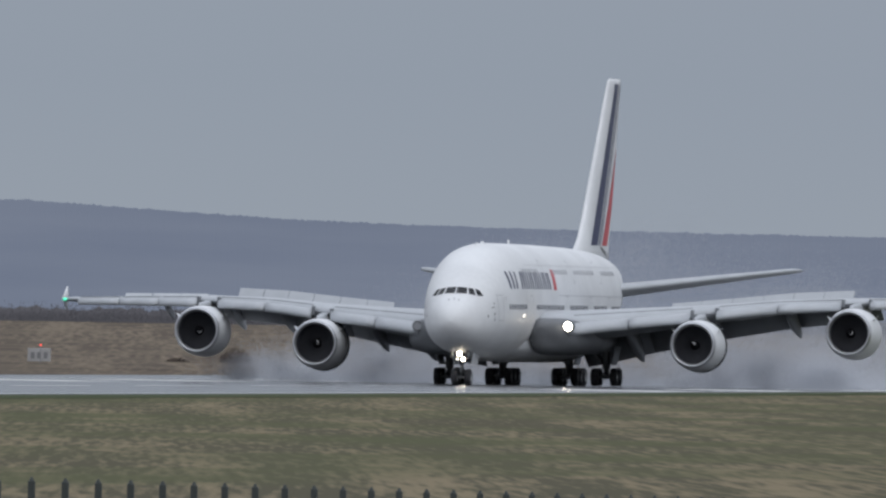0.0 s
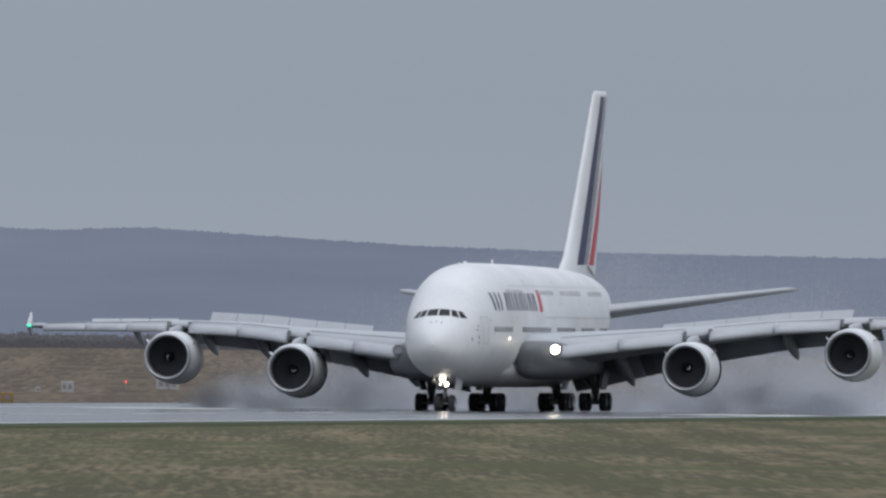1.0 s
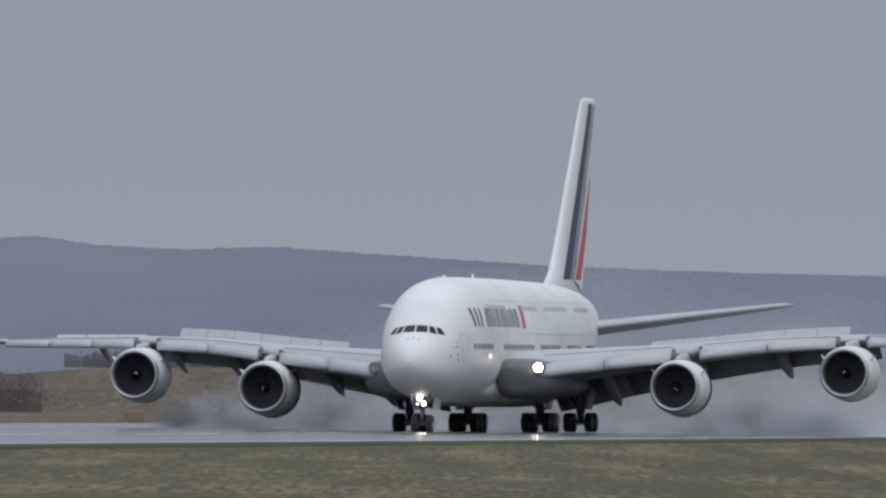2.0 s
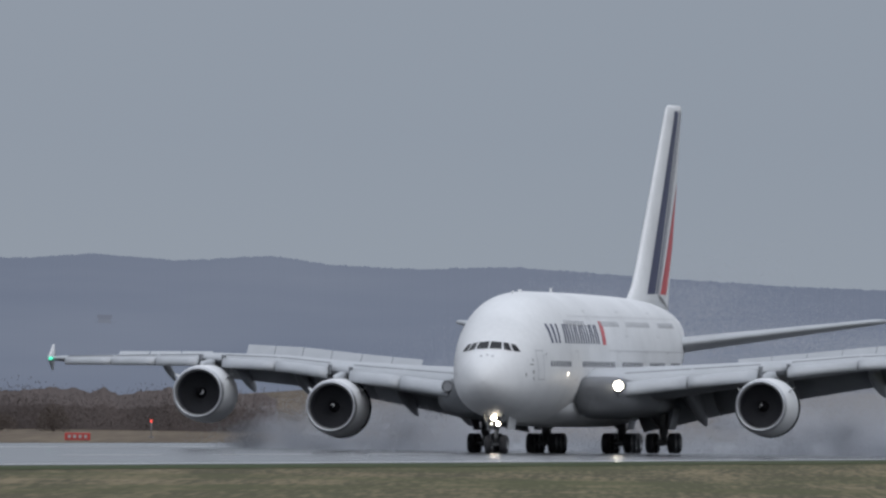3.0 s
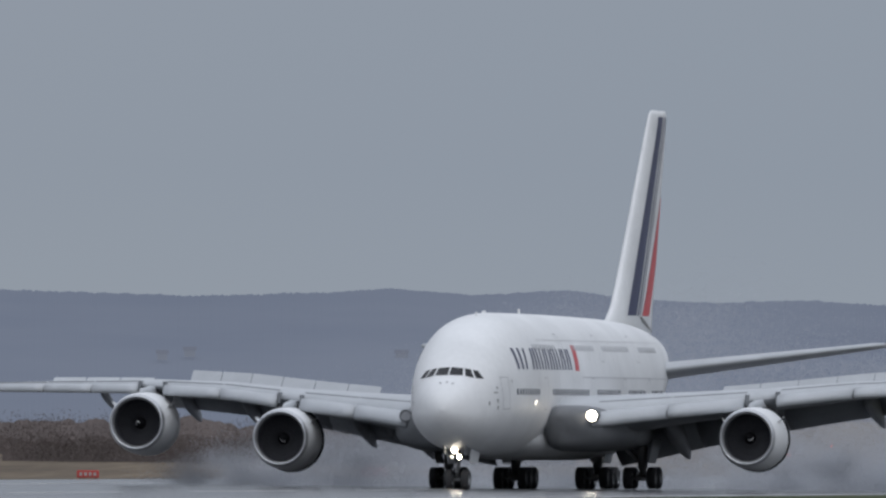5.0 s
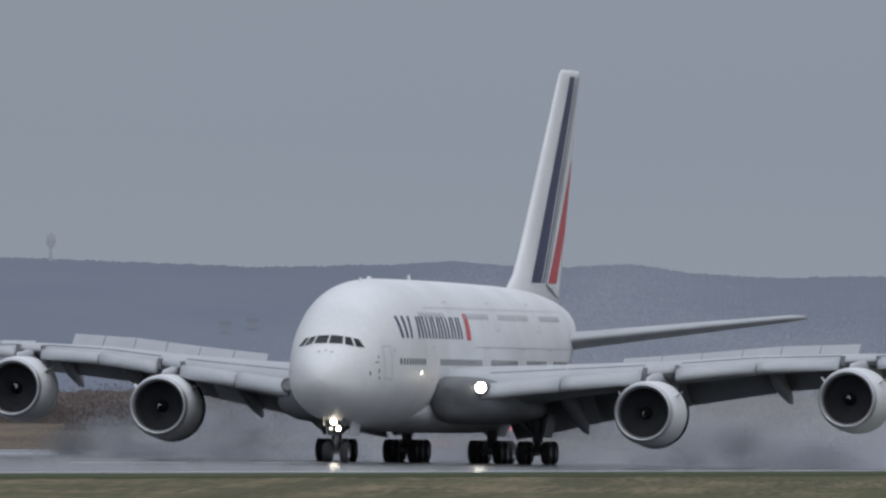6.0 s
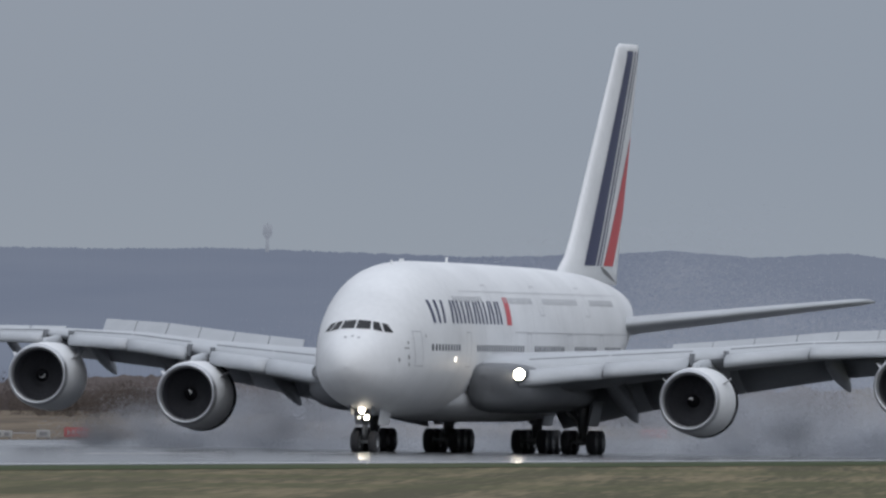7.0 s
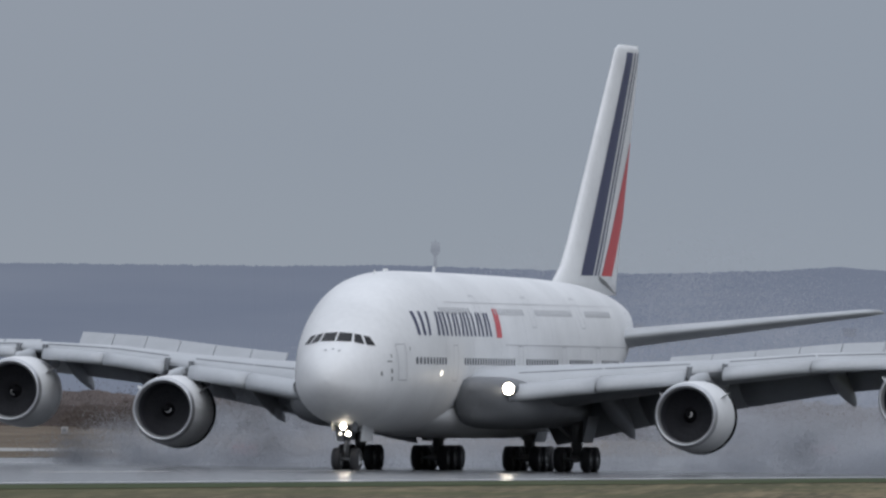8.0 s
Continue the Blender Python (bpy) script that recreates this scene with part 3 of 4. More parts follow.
# probes under the windscreen, static ports, seams
for bb, zz in ((-0.35, 6.55), (0.05, 6.62), (0.42, 6.53)):
    nose_patch("sensor", [(bb - 0.07, zz - 0.05), (bb + 0.07, zz - 0.05), (bb + 0.07, zz + 0.05), (bb - 0.07, zz + 0.05)], SEAL, "small grey sensor")
for sgn in (1, -1):
    for a, z, w, h in ((2.9, 5.2, 0.14, 0.22), (3.9, 5.35, 0.14, 0.24), (3.9, 4.95, 0.12, 0.2), (4.0, 6.2, 0.12, 0.16), (3.6, 5.95, 0.45, 0.06), (6.3, 6.6, 0.1, 0.18)):
        side_patch("static_port", a, a + w, z, z + h, GEAR, body, sgn, "small dark static port")
    side_patch("skin_seam", 27.0, 60.0, 6.98, 7.02, SEAL, body, sgn, "faint grey skin seam", n=12)
    side_patch("skin_seam", 15.0, 58.0, 9.28, 9.31, FAINT, body, sgn, "faint grey skin seam", n=12)
    for k in range(7):
        side_patch("skin_seam", 13.0 + 6.4 * k, 13.03 + 6.4 * k, 4.6, 9.9, FAINT, body, sgn, "faint grey skin seam", n=10)

# plain bars in place of the airline's lettering, with a red slash
for sgn in (1, -1):
    pitch = 1.84
    for i in range(9):
        a = 7.9 + pitch * i
        w = 0.40
        side_patch("lettering_bar", a, a + w, 7.45, 8.75, NAVY, body, sgn, "navy lettering bar", 0.25 if i % 3 else -0.1)
        if i not in (1,):
            side_patch("lettering_bar", a + 0.92, a + 0.92 + w, 7.45, 8.75, NAVY, body, sgn, "navy lettering bar", 0.0)
    side_patch("red_slash", 25.1, 26.3, 7.4, 9.0, RED, body, sgn, "red slash", 0.35)

# cabin windows
bm = bmesh.new()
vs = []
for i in range(12):
    t = 2 * math.pi * i / 12
    vs.append(bm.verts.new((0.0, 0.14 * math.copysign(abs(math.cos(t)) ** 0.6, math.cos(t)), 0.20 * math.copysign(abs(math.sin(t)) ** 0.6, math.sin(t)))))
cap = bm.faces.new(vs)
ext = bmesh.ops.extrude_face_region(bm, geom=[cap])
bmesh.ops.translate(bm, verts=[v for v in ext["geom"] if isinstance(v, bmesh.types.BMVert)], vec=(0.03, 0, 0))
bmesh.ops.recalc_face_normals(bm, faces=bm.faces)
wmesh = bpy.data.meshes.new("cabin_window")
bm.to_mesh(wmesh)
bm.free()
wmesh.materials.append(PORT)


upper_mesh = wmesh.copy()
upper_mesh.materials.clear()
upper_mesh.materials.append(FAINT)


def cabin_window(a, z, sgn):
    o = new("cabin_window", wmesh if z < 7 else upper_mesh)
    o.parent = body
    b = half_width(a, z)
    slope = math.atan2(half_width(a, z + 0.1) - half_width(a, z - 0.1), 0.2)
    turn = math.atan2(half_width(a + 0.2, z) - half_width(a - 0.2, z), 0.4)
    o.location = A(a, sgn * (b - 0.005), z)
    o.rotation_euler = (0, slope if sgn > 0 else math.pi - slope, -turn if sgn > 0 else turn)


for sgn in (1, -1):
    for z, runs in ((6.05, ((7.3, 13), (17.3, 29), (32, 39.7), (42.5, 48), (51, 57))), (8.83, ((13.2, 20.5), (26.0, 33.0), (36, 45), (48.5, 55.5)))):
        for r0, r1 in runs:
            a = r0
            while a < r1:
                cabin_window(a, z, sgn)
                a += 0.61


def door(a, z0, h, w, sgn):
    """A thin seam round a cabin door."""
    bm = bmesh.new()
    d = 0.045
    for (a0, a1, zz0, zz1) in ((a, a + d, z0, z0 + h), (a + w - d, a + w, z0, z0 + h), (a, a + w, z0, z0 + d), (a, a + w, z0 + h - d, z0 + h)):
        g = []
        for i in range(2):
            for j in range(7):
                aa, zz = a0 + (a1 - a0) * i, zz0 + (zz1 - zz0) * j / 6
                g.append(bm.verts.new(A(aa, sgn * (half_width(aa, zz) + 0.018), zz)))
        for j in range(6):
            bm.faces.new((g[j], g[7 + j], g[8 + j], g[j + 1]))
    bmesh.ops.recalc_face_normals(bm, faces=bm.faces)
    part("door_seam", bm, SEAL, body, "grey cabin door outline")


for sgn in (1, -1):
    for a in (4.7, 14.6, 30.0, 40.5, 49.2):
        door(a, 4.95, 2.0, 1.1, sgn)
    for a in (21.6, 34.2, 46.2):
        door(a, 8.0, 1.7, 1.05, sgn)

for a, h, w in ((13.2, 0.16, 0.7), (24.5, 0.30, 0.12), (10.8, 0.22, 0.05)):
    bm = bmesh.new()
    loft([[A(a - w, -0.12, 10.2), A(a + w, -0.12, 10.2), A(a + w, 0.12, 10.2), A(a - w, 0.12, 10.2)],
          [A(a - w * 0.3, -0.06, station(a)[0] + h), A(a + w * 0.7, -0.06, station(a)[0] + h), A(a + w * 0.7, 0.06, station(a)[0] + h), A(a - w * 0.3, 0.06, station(a)[0] + h)]], bm=bm)
    part("antenna", bm, WHITE, body, "white roof antenna")

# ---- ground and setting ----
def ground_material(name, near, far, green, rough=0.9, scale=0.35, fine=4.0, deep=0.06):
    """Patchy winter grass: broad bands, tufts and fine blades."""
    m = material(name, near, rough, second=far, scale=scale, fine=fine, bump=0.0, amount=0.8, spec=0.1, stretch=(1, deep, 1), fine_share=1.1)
    n, l = m.node_tree.nodes, m.node_tree.links
    b = n["Principled BSDF"]
    prev = b.inputs["Base Color"].links[0].from_socket
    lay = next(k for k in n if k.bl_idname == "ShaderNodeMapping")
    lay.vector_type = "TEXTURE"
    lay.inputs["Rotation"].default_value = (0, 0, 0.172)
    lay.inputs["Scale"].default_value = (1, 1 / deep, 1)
    nz = n.new("ShaderNodeTexNoise")
    nz.inputs["Scale"].default_value, nz.inputs["Detail"].default_value = 0.05, 7
    tc = n.new("ShaderNodeTexCoord")
    mp = n.new("ShaderNodeMapping")
    mp.inputs["Scale"].default_value = (1, 0.35, 1)
    l.new(tc.outputs["Object"], mp.inputs[0])
    l.new(mp.outputs[0], nz.inputs["Vector"])
    mr = n.new("ShaderNodeMapRange")
    mr.inputs[1].default_value, mr.inputs[2].default_value = 0.42, 0.66
    mr.inputs[4].default_value = 0.8
    l.new(nz.outputs[0], mr.inputs[0])
    mx = n.new("ShaderNodeMix")
    mx.data_type = "RGBA"
    mx.inputs[7].default_value = (*green, 1)
    l.new(prev, mx.inputs[6])
    l.new(mr.outputs[0], mx.inputs[0])
    l.new(mx.outputs[2], b.inputs["Base Color"])
    return m


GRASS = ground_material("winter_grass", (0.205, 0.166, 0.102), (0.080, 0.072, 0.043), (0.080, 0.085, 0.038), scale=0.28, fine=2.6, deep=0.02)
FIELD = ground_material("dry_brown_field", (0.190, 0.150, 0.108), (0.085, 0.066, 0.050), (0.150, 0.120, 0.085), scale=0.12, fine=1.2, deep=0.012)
VERGE = material("green_verge", (0.046, 0.064, 0.028), 0.9, second=(0.078, 0.080, 0.040), scale=0.1, fine=1.5, stretch=(1, 0.1, 1), spec=0.1)
WETASPH = material("wet_asphalt", (0.050, 0.053, 0.058), 0.17, second=(0.072, 0.075, 0.080), scale=0.05, fine=1.2, bump=0.03, amount=0.6, spec=0.6)
CONCR = material("worn_concrete", (0.30, 0.30, 0.29), 0.6, second=(0.22, 0.22, 0.21), scale=0.06, fine=1.0, bump=0.05)
PAINT = material("runway_paint", (0.62, 0.62, 0.60), 0.5, second=(0.45, 0.45, 0.44), scale=0.5, fine=5)


def sheet(name, x0, x1, y0, y1, z, mat, nx=1, ny=1, label=""):
    bm = bmesh.new()
    vs = [[bm.verts.new((x0 + (x1 - x0) * i / nx, y0 + (y1 - y0) * j / ny, z)) for j in range(ny + 1)] for i in range(nx + 1)]
    for i in range(nx):
        for j in range(ny):
            bm.faces.new((vs[i][j], vs[i + 1][j], vs[i + 1][j + 1], vs[i][j + 1]))
    o = part(name, bm, mat, smooth=False)
    return tagged(o, label, name.replace("_", " "), kind="structure")


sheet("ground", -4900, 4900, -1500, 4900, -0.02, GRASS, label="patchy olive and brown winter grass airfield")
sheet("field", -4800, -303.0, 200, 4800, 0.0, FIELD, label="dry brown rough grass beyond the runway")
sheet("verge", -221.2, -211.5, 100, 3300, 0.006, VERGE, label="narrow green grass verge beside the runway")
sheet("runway", -300.0, -221.2, -400, 3300, 0.02, WETASPH, label="wet grey asphalt runway")
sheet("taxiway", -362.0, -330.0, 200, 1440, 0.02, CONCR, label="pale concrete taxiway beside the runway")
for x in (-224.0, -282.0):
    tagged(sheet("edge_line", x - 0.45, x + 0.45, -400, 3300, 0.026, PAINT, label="painted white runway edge line"), category="marking")
for i in range(34):
    y = 600 + 50 * i
    tagged(sheet("centre_line", RUN_X - 0.45, RUN_X + 0.45, y, y + 30, 0.026, PAINT, label="white runway centre line dash"), category="marking", group="centre line dashes")
for i in range(3):
    for s in (-1, 1):
        xx = RUN_X + s * 22
        tagged(sheet("touchdown_mark", xx - 5, xx + 5, 1520 + 60 * i, 1545 + 60 * i, 0.026, PAINT, label="white touchdown zone bar on wet asphalt"), category="marking", group="touchdown marks")

# hills on the horizon, distance haze painted in as a blue-grey glow
HAZE = bpy.data.materials.new("far_hill_haze_in_glow")
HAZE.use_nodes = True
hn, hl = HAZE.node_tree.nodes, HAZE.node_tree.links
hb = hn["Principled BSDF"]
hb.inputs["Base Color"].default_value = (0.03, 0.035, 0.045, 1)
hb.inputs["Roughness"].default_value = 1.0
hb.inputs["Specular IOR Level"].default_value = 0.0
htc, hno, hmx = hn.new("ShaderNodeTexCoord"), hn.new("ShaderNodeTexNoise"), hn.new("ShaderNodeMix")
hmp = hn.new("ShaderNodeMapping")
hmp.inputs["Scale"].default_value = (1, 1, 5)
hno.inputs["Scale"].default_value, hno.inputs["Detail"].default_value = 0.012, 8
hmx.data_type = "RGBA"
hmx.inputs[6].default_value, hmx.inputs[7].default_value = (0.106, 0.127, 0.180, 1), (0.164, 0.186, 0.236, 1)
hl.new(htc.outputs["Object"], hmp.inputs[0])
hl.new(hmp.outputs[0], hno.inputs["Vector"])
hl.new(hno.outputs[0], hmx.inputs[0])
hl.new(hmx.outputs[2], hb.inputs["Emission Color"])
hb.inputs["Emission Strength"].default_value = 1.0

RIDGE = [(-0.9, 3.0), (-0.3, 3.8), (0.0, 4.2), (0.13, 4.52), (0.1455, 4.62), (0.155, 4.7), (0.164, 4.93), (0.172, 5.36), (0.177, 5.67), (0.1815, 5.5), (0.1855, 5.65),
         (0.1883, 6.05), (0.193, 5.75), (0.1967, 6.05), (0.2, 5.8), (0.206, 5.6), (0.213, 5.75), (0.217, 5.85), (0.223, 5.75), (0.235, 5.72), (0.26, 5.4), (0.5, 4.6), (0.9, 3.6)]


def hill(name, far, scale, shift, mat, label):
    bm = bmesh.new()
    rows = []
    bearings = np.concatenate([np.linspace(-0.9, 0.12, 200, False), np.linspace(0.12, 0.265, 4200, False), np.linspace(0.265, 0.9, 120)])
    for az in map(float, bearings):
        el = float(np.interp(az, [r[0] for r in RIDGE], [r[1] for r in RIDGE])) * 1e-3
        el = el * scale + shift + 0.00005 * noise.noise((az * 400, far, 0)) + 0.00005 * noise.noise((az * 1900, far, 2)) + 0.00005 * noise.noise((az * 6500, far, 5)) + 0.00003 * noise.noise((az * 16000, far, 7))
        d = Vector((-math.sin(az), math.cos(az), 0))
        rows.append([bm.verts.new(d * (far - 260) + Vector((0, 0, -3))), bm.verts.new(d * (far - 120) + Vector((0, 0, (el * far + EYE.z) * 0.55))), bm.verts.new(d * far + Vector((0, 0, el * far + EYE.z))), bm.verts.new(d * (far + 90) + Vector((0, 0, -3)))])
    for r0, r1 in zip(rows, rows[1:]):
        for j in range(3):
            bm.faces.new((r0[j], r1[j], r1[j + 1], r0[j + 1]))
    o = part(name, bm, mat)
    return tagged(o, label, "hill", kind="structure")


hill("backdrop", 4700, 1.0, 0.0, HAZE, "long low wooded hill, blue-grey haze painted into its glow")

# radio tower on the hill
# grey glow in the tower's material stands in for distance haze
TOWERM = material("tower_concrete_haze_glow", (0.06, 0.065, 0.07), 0.8, emit=(0.215, 0.238, 0.285), strength=0.9)
bm = bmesh.new()
rod(bm, (0, 0, 0), (0, 0, 3.2), 0.45, 0.35)
rod(bm, (0, 0, 3.0), (0, 0, 3.8), 0.5, 1.1, 16)
rod(bm, (0, 0, 3.8), (0, 0, 5.9), 1.1, 1.0, 16)
rod(bm, (0, 0, 5.9), (0, 0, 6.6), 0.2, 0.1, 8)
tower = tagged(part("water_tower", bm, TOWERM), "pale grey water tower on the ridge, glowing faintly for haze", "tower")
tower.location = (-math.sin(0.2158) * 4690, math.cos(0.2158) * 4690, 4.48 + 0.0057 * 4690)

# bare scrub and hedges
# twig brown, lightened in its base colour to suggest haze
TWIG = material("bare_twig_scrub_haze_tint", (0.120, 0.098, 0.085), 0.95, second=(0.085, 0.07, 0.062), scale=0.3, fine=4, spec=0.1)
# far scrub glows weakly to imitate the haze before it
FARSCRUB = material("far_scrub_haze_glow", (0.066, 0.060, 0.060), 0.95, second=(0.050, 0.046, 0.048), scale=0.05, fine=1, spec=0.05, emit=(0.10, 0.106, 0.13), strength=0.35)


def twigs(bm, c, w, h, count, rng, size=0.35):
    """Adds a bush of thin twig blades round c."""
    for _ in range(count):
        a = rng.uniform(0, 2 * math.pi)
        r = w * math.sqrt(rng.random())
        z = h * (1 - (r / w) ** 2 * 0.6) * rng.random() ** 0.7
        p = Vector(c) + Vector((r * math.cos(a), r * math.sin(a), z))
        d = Vector((rng.gauss(0, 0.5), rng.gauss(0, 0.5), rng.uniform(0.3, 1.2))).normalized() * size * rng.uniform(0.6, 1.6)
        s = Vector((rng.gauss(0, 1), rng.gauss(0, 1), rng.gauss(0, 0.4))).normalized() * size * 0.22
        bm.faces.new([bm.verts.new(q) for q in (p - s, p + s, p + d)])


rng = random.Random(5)


def hedge_row(bm, d, az0, az1, height, seed, base=0.0, rough=1.0):
    """A thick ragged hedge across the view, with an uneven top."""
    prev = None
    n = 1400
    for i in range(n + 1):
        az = az0 + (az1 - az0) * i / n
        k = noise.noise((az * 900, seed, 0)) * 0.14 + noise.noise((az * 260, seed, 4)) * 0.25 + noise.noise((az * 3000, seed, 8)) * 0.2 * rough
        h = max(0.4, height * (0.75 + k))
        u = Vector((-math.sin(az), math.cos(az), 0))
        row = [bm.verts.new(u * dd + Vector((0, 0, z + base))) for dd, z in ((d - 5, 0), (d - 4, h * 0.6), (d, h), (d + 4, h * 0.6), (d + 5, 0))]
        if prev:
            for j in range(4):
                bm.faces.new((prev[j], row[j], row[j + 1], prev[j + 1]))
        prev = row


# the field climbs gently to a hedge on its far rim
bm = bmesh.new()
grid = []
for i in range(61):
    az = 0.02 + 0.19 * i / 60
    fall = min(1.0, max(0.0, (0.200 - az) / 0.016))
    grid.append([bm.verts.new((-math.sin(az) * d, math.cos(az) * d, 0.012 + 4.3 * fall * k)) for d, k in ((1950, 0.0), (2250, 0.12), (2600, 0.36), (3000, 0.70), (3400, 1.0), (3430, 0.9), (3440, -0.1))])
for r0, r1 in zip(grid, grid[1:]):
    for j in range(6):
        bm.faces.new((r0[j], r1[j], r1[j + 1], r0[j + 1]))
bmesh.ops.recalc_face_normals(bm, faces=bm.faces)
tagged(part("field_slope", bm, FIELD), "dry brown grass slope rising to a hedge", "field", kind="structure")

bm = bmesh.new()
hedge_row(bm, 3300, 0.186, 0.32, 2.9, 1.3)
hedge_row(bm, 3385, 0.05, 0.187, 3.2, 5.1, 4.0)
for i in range(420):
    az = rng.uniform(0.125, 0.186)
    d = 3378 + rng.uniform(-6, 0)
    twigs(bm, (-math.sin(az) * d, math.cos(az) * d, 4.0), rng.uniform(1.5, 5), rng.uniform(1.5, 3.6), 70, rng, 0.35)
tagged(part("far_hedge", bm, FARSCRUB, smooth=False), "dark hedges and bare scrub with painted haze glow along the airfield edge", "hedge", kind="stuff")

# houses on the far slope, haze painted in as a glow
HOUSEM = material("pale_plaster_haze_glow", (0.06, 0.062, 0.07), 0.9, emit=(0.150, 0.170, 0.216), strength=0.9, spec=0.0)
ROOFM = material("roof_haze_glow", (0.03, 0.03, 0.035), 0.9, emit=(0.135, 0.153, 0.20), strength=0.9, spec=0.0)
for az, d, w, z in ((0.1962, 4576, 2.6, 17.4), (0.2075, 4570, 2.2, 16.8), (0.2062, 4577, 2.4, 17.6)):
    house = tagged(new("house"), "pale distant house on the hillside with painted haze glow", "house", group="houses on the hill")
    house.location = (-math.sin(az) * d, math.cos(az) * d, z)
    house.rotation_euler = (0, 0, az)
    bm = bmesh.new()
    box(bm, (0, 0, 0.0), (w, 4, 1.4))
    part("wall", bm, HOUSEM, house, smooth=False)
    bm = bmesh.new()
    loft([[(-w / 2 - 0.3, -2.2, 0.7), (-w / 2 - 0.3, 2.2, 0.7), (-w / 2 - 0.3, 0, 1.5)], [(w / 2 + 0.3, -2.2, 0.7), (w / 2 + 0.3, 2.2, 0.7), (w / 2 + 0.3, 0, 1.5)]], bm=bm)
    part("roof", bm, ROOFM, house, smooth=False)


def bush(x, y, w, h, count, label):
    bm = bmesh.new()
    twigs(bm, (0, 0, 0), w, h, count * 4, rng, 0.15)
    for k in range(9):
        a = k * 0.7
        rod(bm, (0.1 * math.cos(a), 0.1 * math.sin(a), -0.05), (w * 0.6 * math.cos(a), w * 0.6 * math.sin(a), h * rng.uniform(0.6, 0.95)), 0.035, 0.01, 5)
    o = tagged(part("bush", bm, TWIG, smooth=False), label, "bush", group="scrub bushes")
    o.location = (x, y, 0)


for bx, by, bw, bh, bc in ((-360, 2140, 1.7, 2.0, 700), (-366, 2140, 1.4, 0.8, 400), (-369, 1834, 1.5, 2.6, 700), (-377, 1850, 1.6, 1.6, 420), (-441, 1950, 3.4, 3.6, 1500),
                           (-449, 1962, 3.0, 2.9, 1200), (-434, 1945, 2.6, 2.4, 1000), (-488, 2246, 3.0, 2.6, 900), (-496, 2260, 2.6, 2.2, 700), (-455, 1975, 3.0, 3.2, 1200),
                           (-420, 2080, 2.4, 2.2, 800), (-432, 2100, 2.2, 1.8, 700), (-470, 2010, 3.2, 3.4, 1200), (-480, 2030, 2.8, 2.6, 900)):
    bush(bx, by, bw, bh, bc, "bare brown scrub bush in rough grass")


# perimeter fence posts between the camera and the runway
POSTM = material("dark_fence_post", (0.035, 0.045, 0.045), 0.6, second=(0.06, 0.065, 0.06), scale=1, fine=12)
pbm = bmesh.new()
box(pbm, (0, 0, 1.02), (0.11, 0.07, 2.05), bevel=0.01)
rod(pbm, (0, 0, 2.03), (0, 0, 2.1), 0.045, 0.02, 8)
pme = bpy.data.meshes.new("post")
pbm.to_mesh(pme)
pbm.free()
pme.materials.append(POSTM)
fence = tagged(new("fence"), "dark slender perimeter fence posts with thin wires", "fence")


def fence_ground(y):
    return float(np.interp(y, [245, 321, 402, 450], [-0.02, -0.04, -0.81, -1.1]))


for i in range(94):
    y = 245 + 3.0 * i
    po = new("post", pme)
    po.parent = fence
    po.location = (-57.5, y, fence_ground(y))
for zz in (0.5, 1.1, 1.7):
    wb = bmesh.new()
    ys = [245, 312, 410, 524]
    for y0, y1 in zip(ys, ys[1:]):
        rod(wb, (-57.5, y0, fence_ground(y0) + zz), (-57.5, y1, fence_ground(y1) + zz), 0.003, seg=4)
    part("wire", wb, POSTM, fence, "thin steel wire")


# signs and boxes beyond the runway
SIGNRED = material("red_sign_face", (0.50, 0.05, 0.045), 0.5)
SIGNWHITE = material("white_panel", (0.42, 0.42, 0.42), 0.6, second=(0.30, 0.30, 0.29), scale=2, fine=12)
SIGNGREY = material("grey_metal_back", (0.22, 0.22, 0.23), 0.5)
SIGNYEL = material("yellow_sign_face", (0.30, 0.185, 0.06), 0.6, second=(0.2, 0.13, 0.05), scale=2, fine=12)


def sign(x, y, w, h, z, face, label, bars=0, barmat=None):
    root = tagged(new("airfield_sign"), label, "sign")
    root.location = (x, y, 0)
    root.rotation_euler = (0, 0, radians(8))
    bm = bmesh.new()
    box(bm, (0, 0, z + h / 2), (w, 0.18, h), bevel=0.04)
    part("panel", bm, face, root, smooth=False)
    for s in (-1, 1):
        bm = bmesh.new()
        rod(bm, (s * w * 0.35, 0, 0), (s * w * 0.35, 0, z + 0.05), 0.05)
        part("leg", bm, SIGNGREY, root)
    for i in range(bars):
        bm = bmesh.new()
        box(bm, ((i + 0.5 - bars / 2) * w * 0.85 / bars, -0.1, z + h / 2), (w * 0.5 / bars, 0.02, h * 0.45))
        part("lettering_bar", bm, barmat or SIGNWHITE, root, smooth=False)
    return root


sign(-362.3, 1983.7, 1.2, 1.05, 0.1, SIGNWHITE, "small white equipment box in brown grass", 2, SIGNGREY)
sign(-371.4, 2089.3, 2.3, 1.4, 0.2, SIGNWHITE, "white equipment cabinet with grey doors in brown grass", 3, SIGNGREY)
sign(-365.8, 1987.3, 0.4, 0.5, 0.1, SIGNWHITE, "small white airfield marker in brown grass", 1, SIGNGREY)
sign(-434.7, 1830.2, 0.6, 0.6, 0.15, SIGNWHITE, "small white airfield marker in brown grass", 1, SIGNGREY)
sign(-301.5, 1623, 1.6, 0.75, 0.1, SIGNYEL, "low yellow taxiway sign beside the runway", 2, SIGNGREY)
sign(-302, 1455, 1.7, 0.5, 0.1, SIGNYEL, "low yellow taxiway sign beside the runway", 2, SIGNGREY)
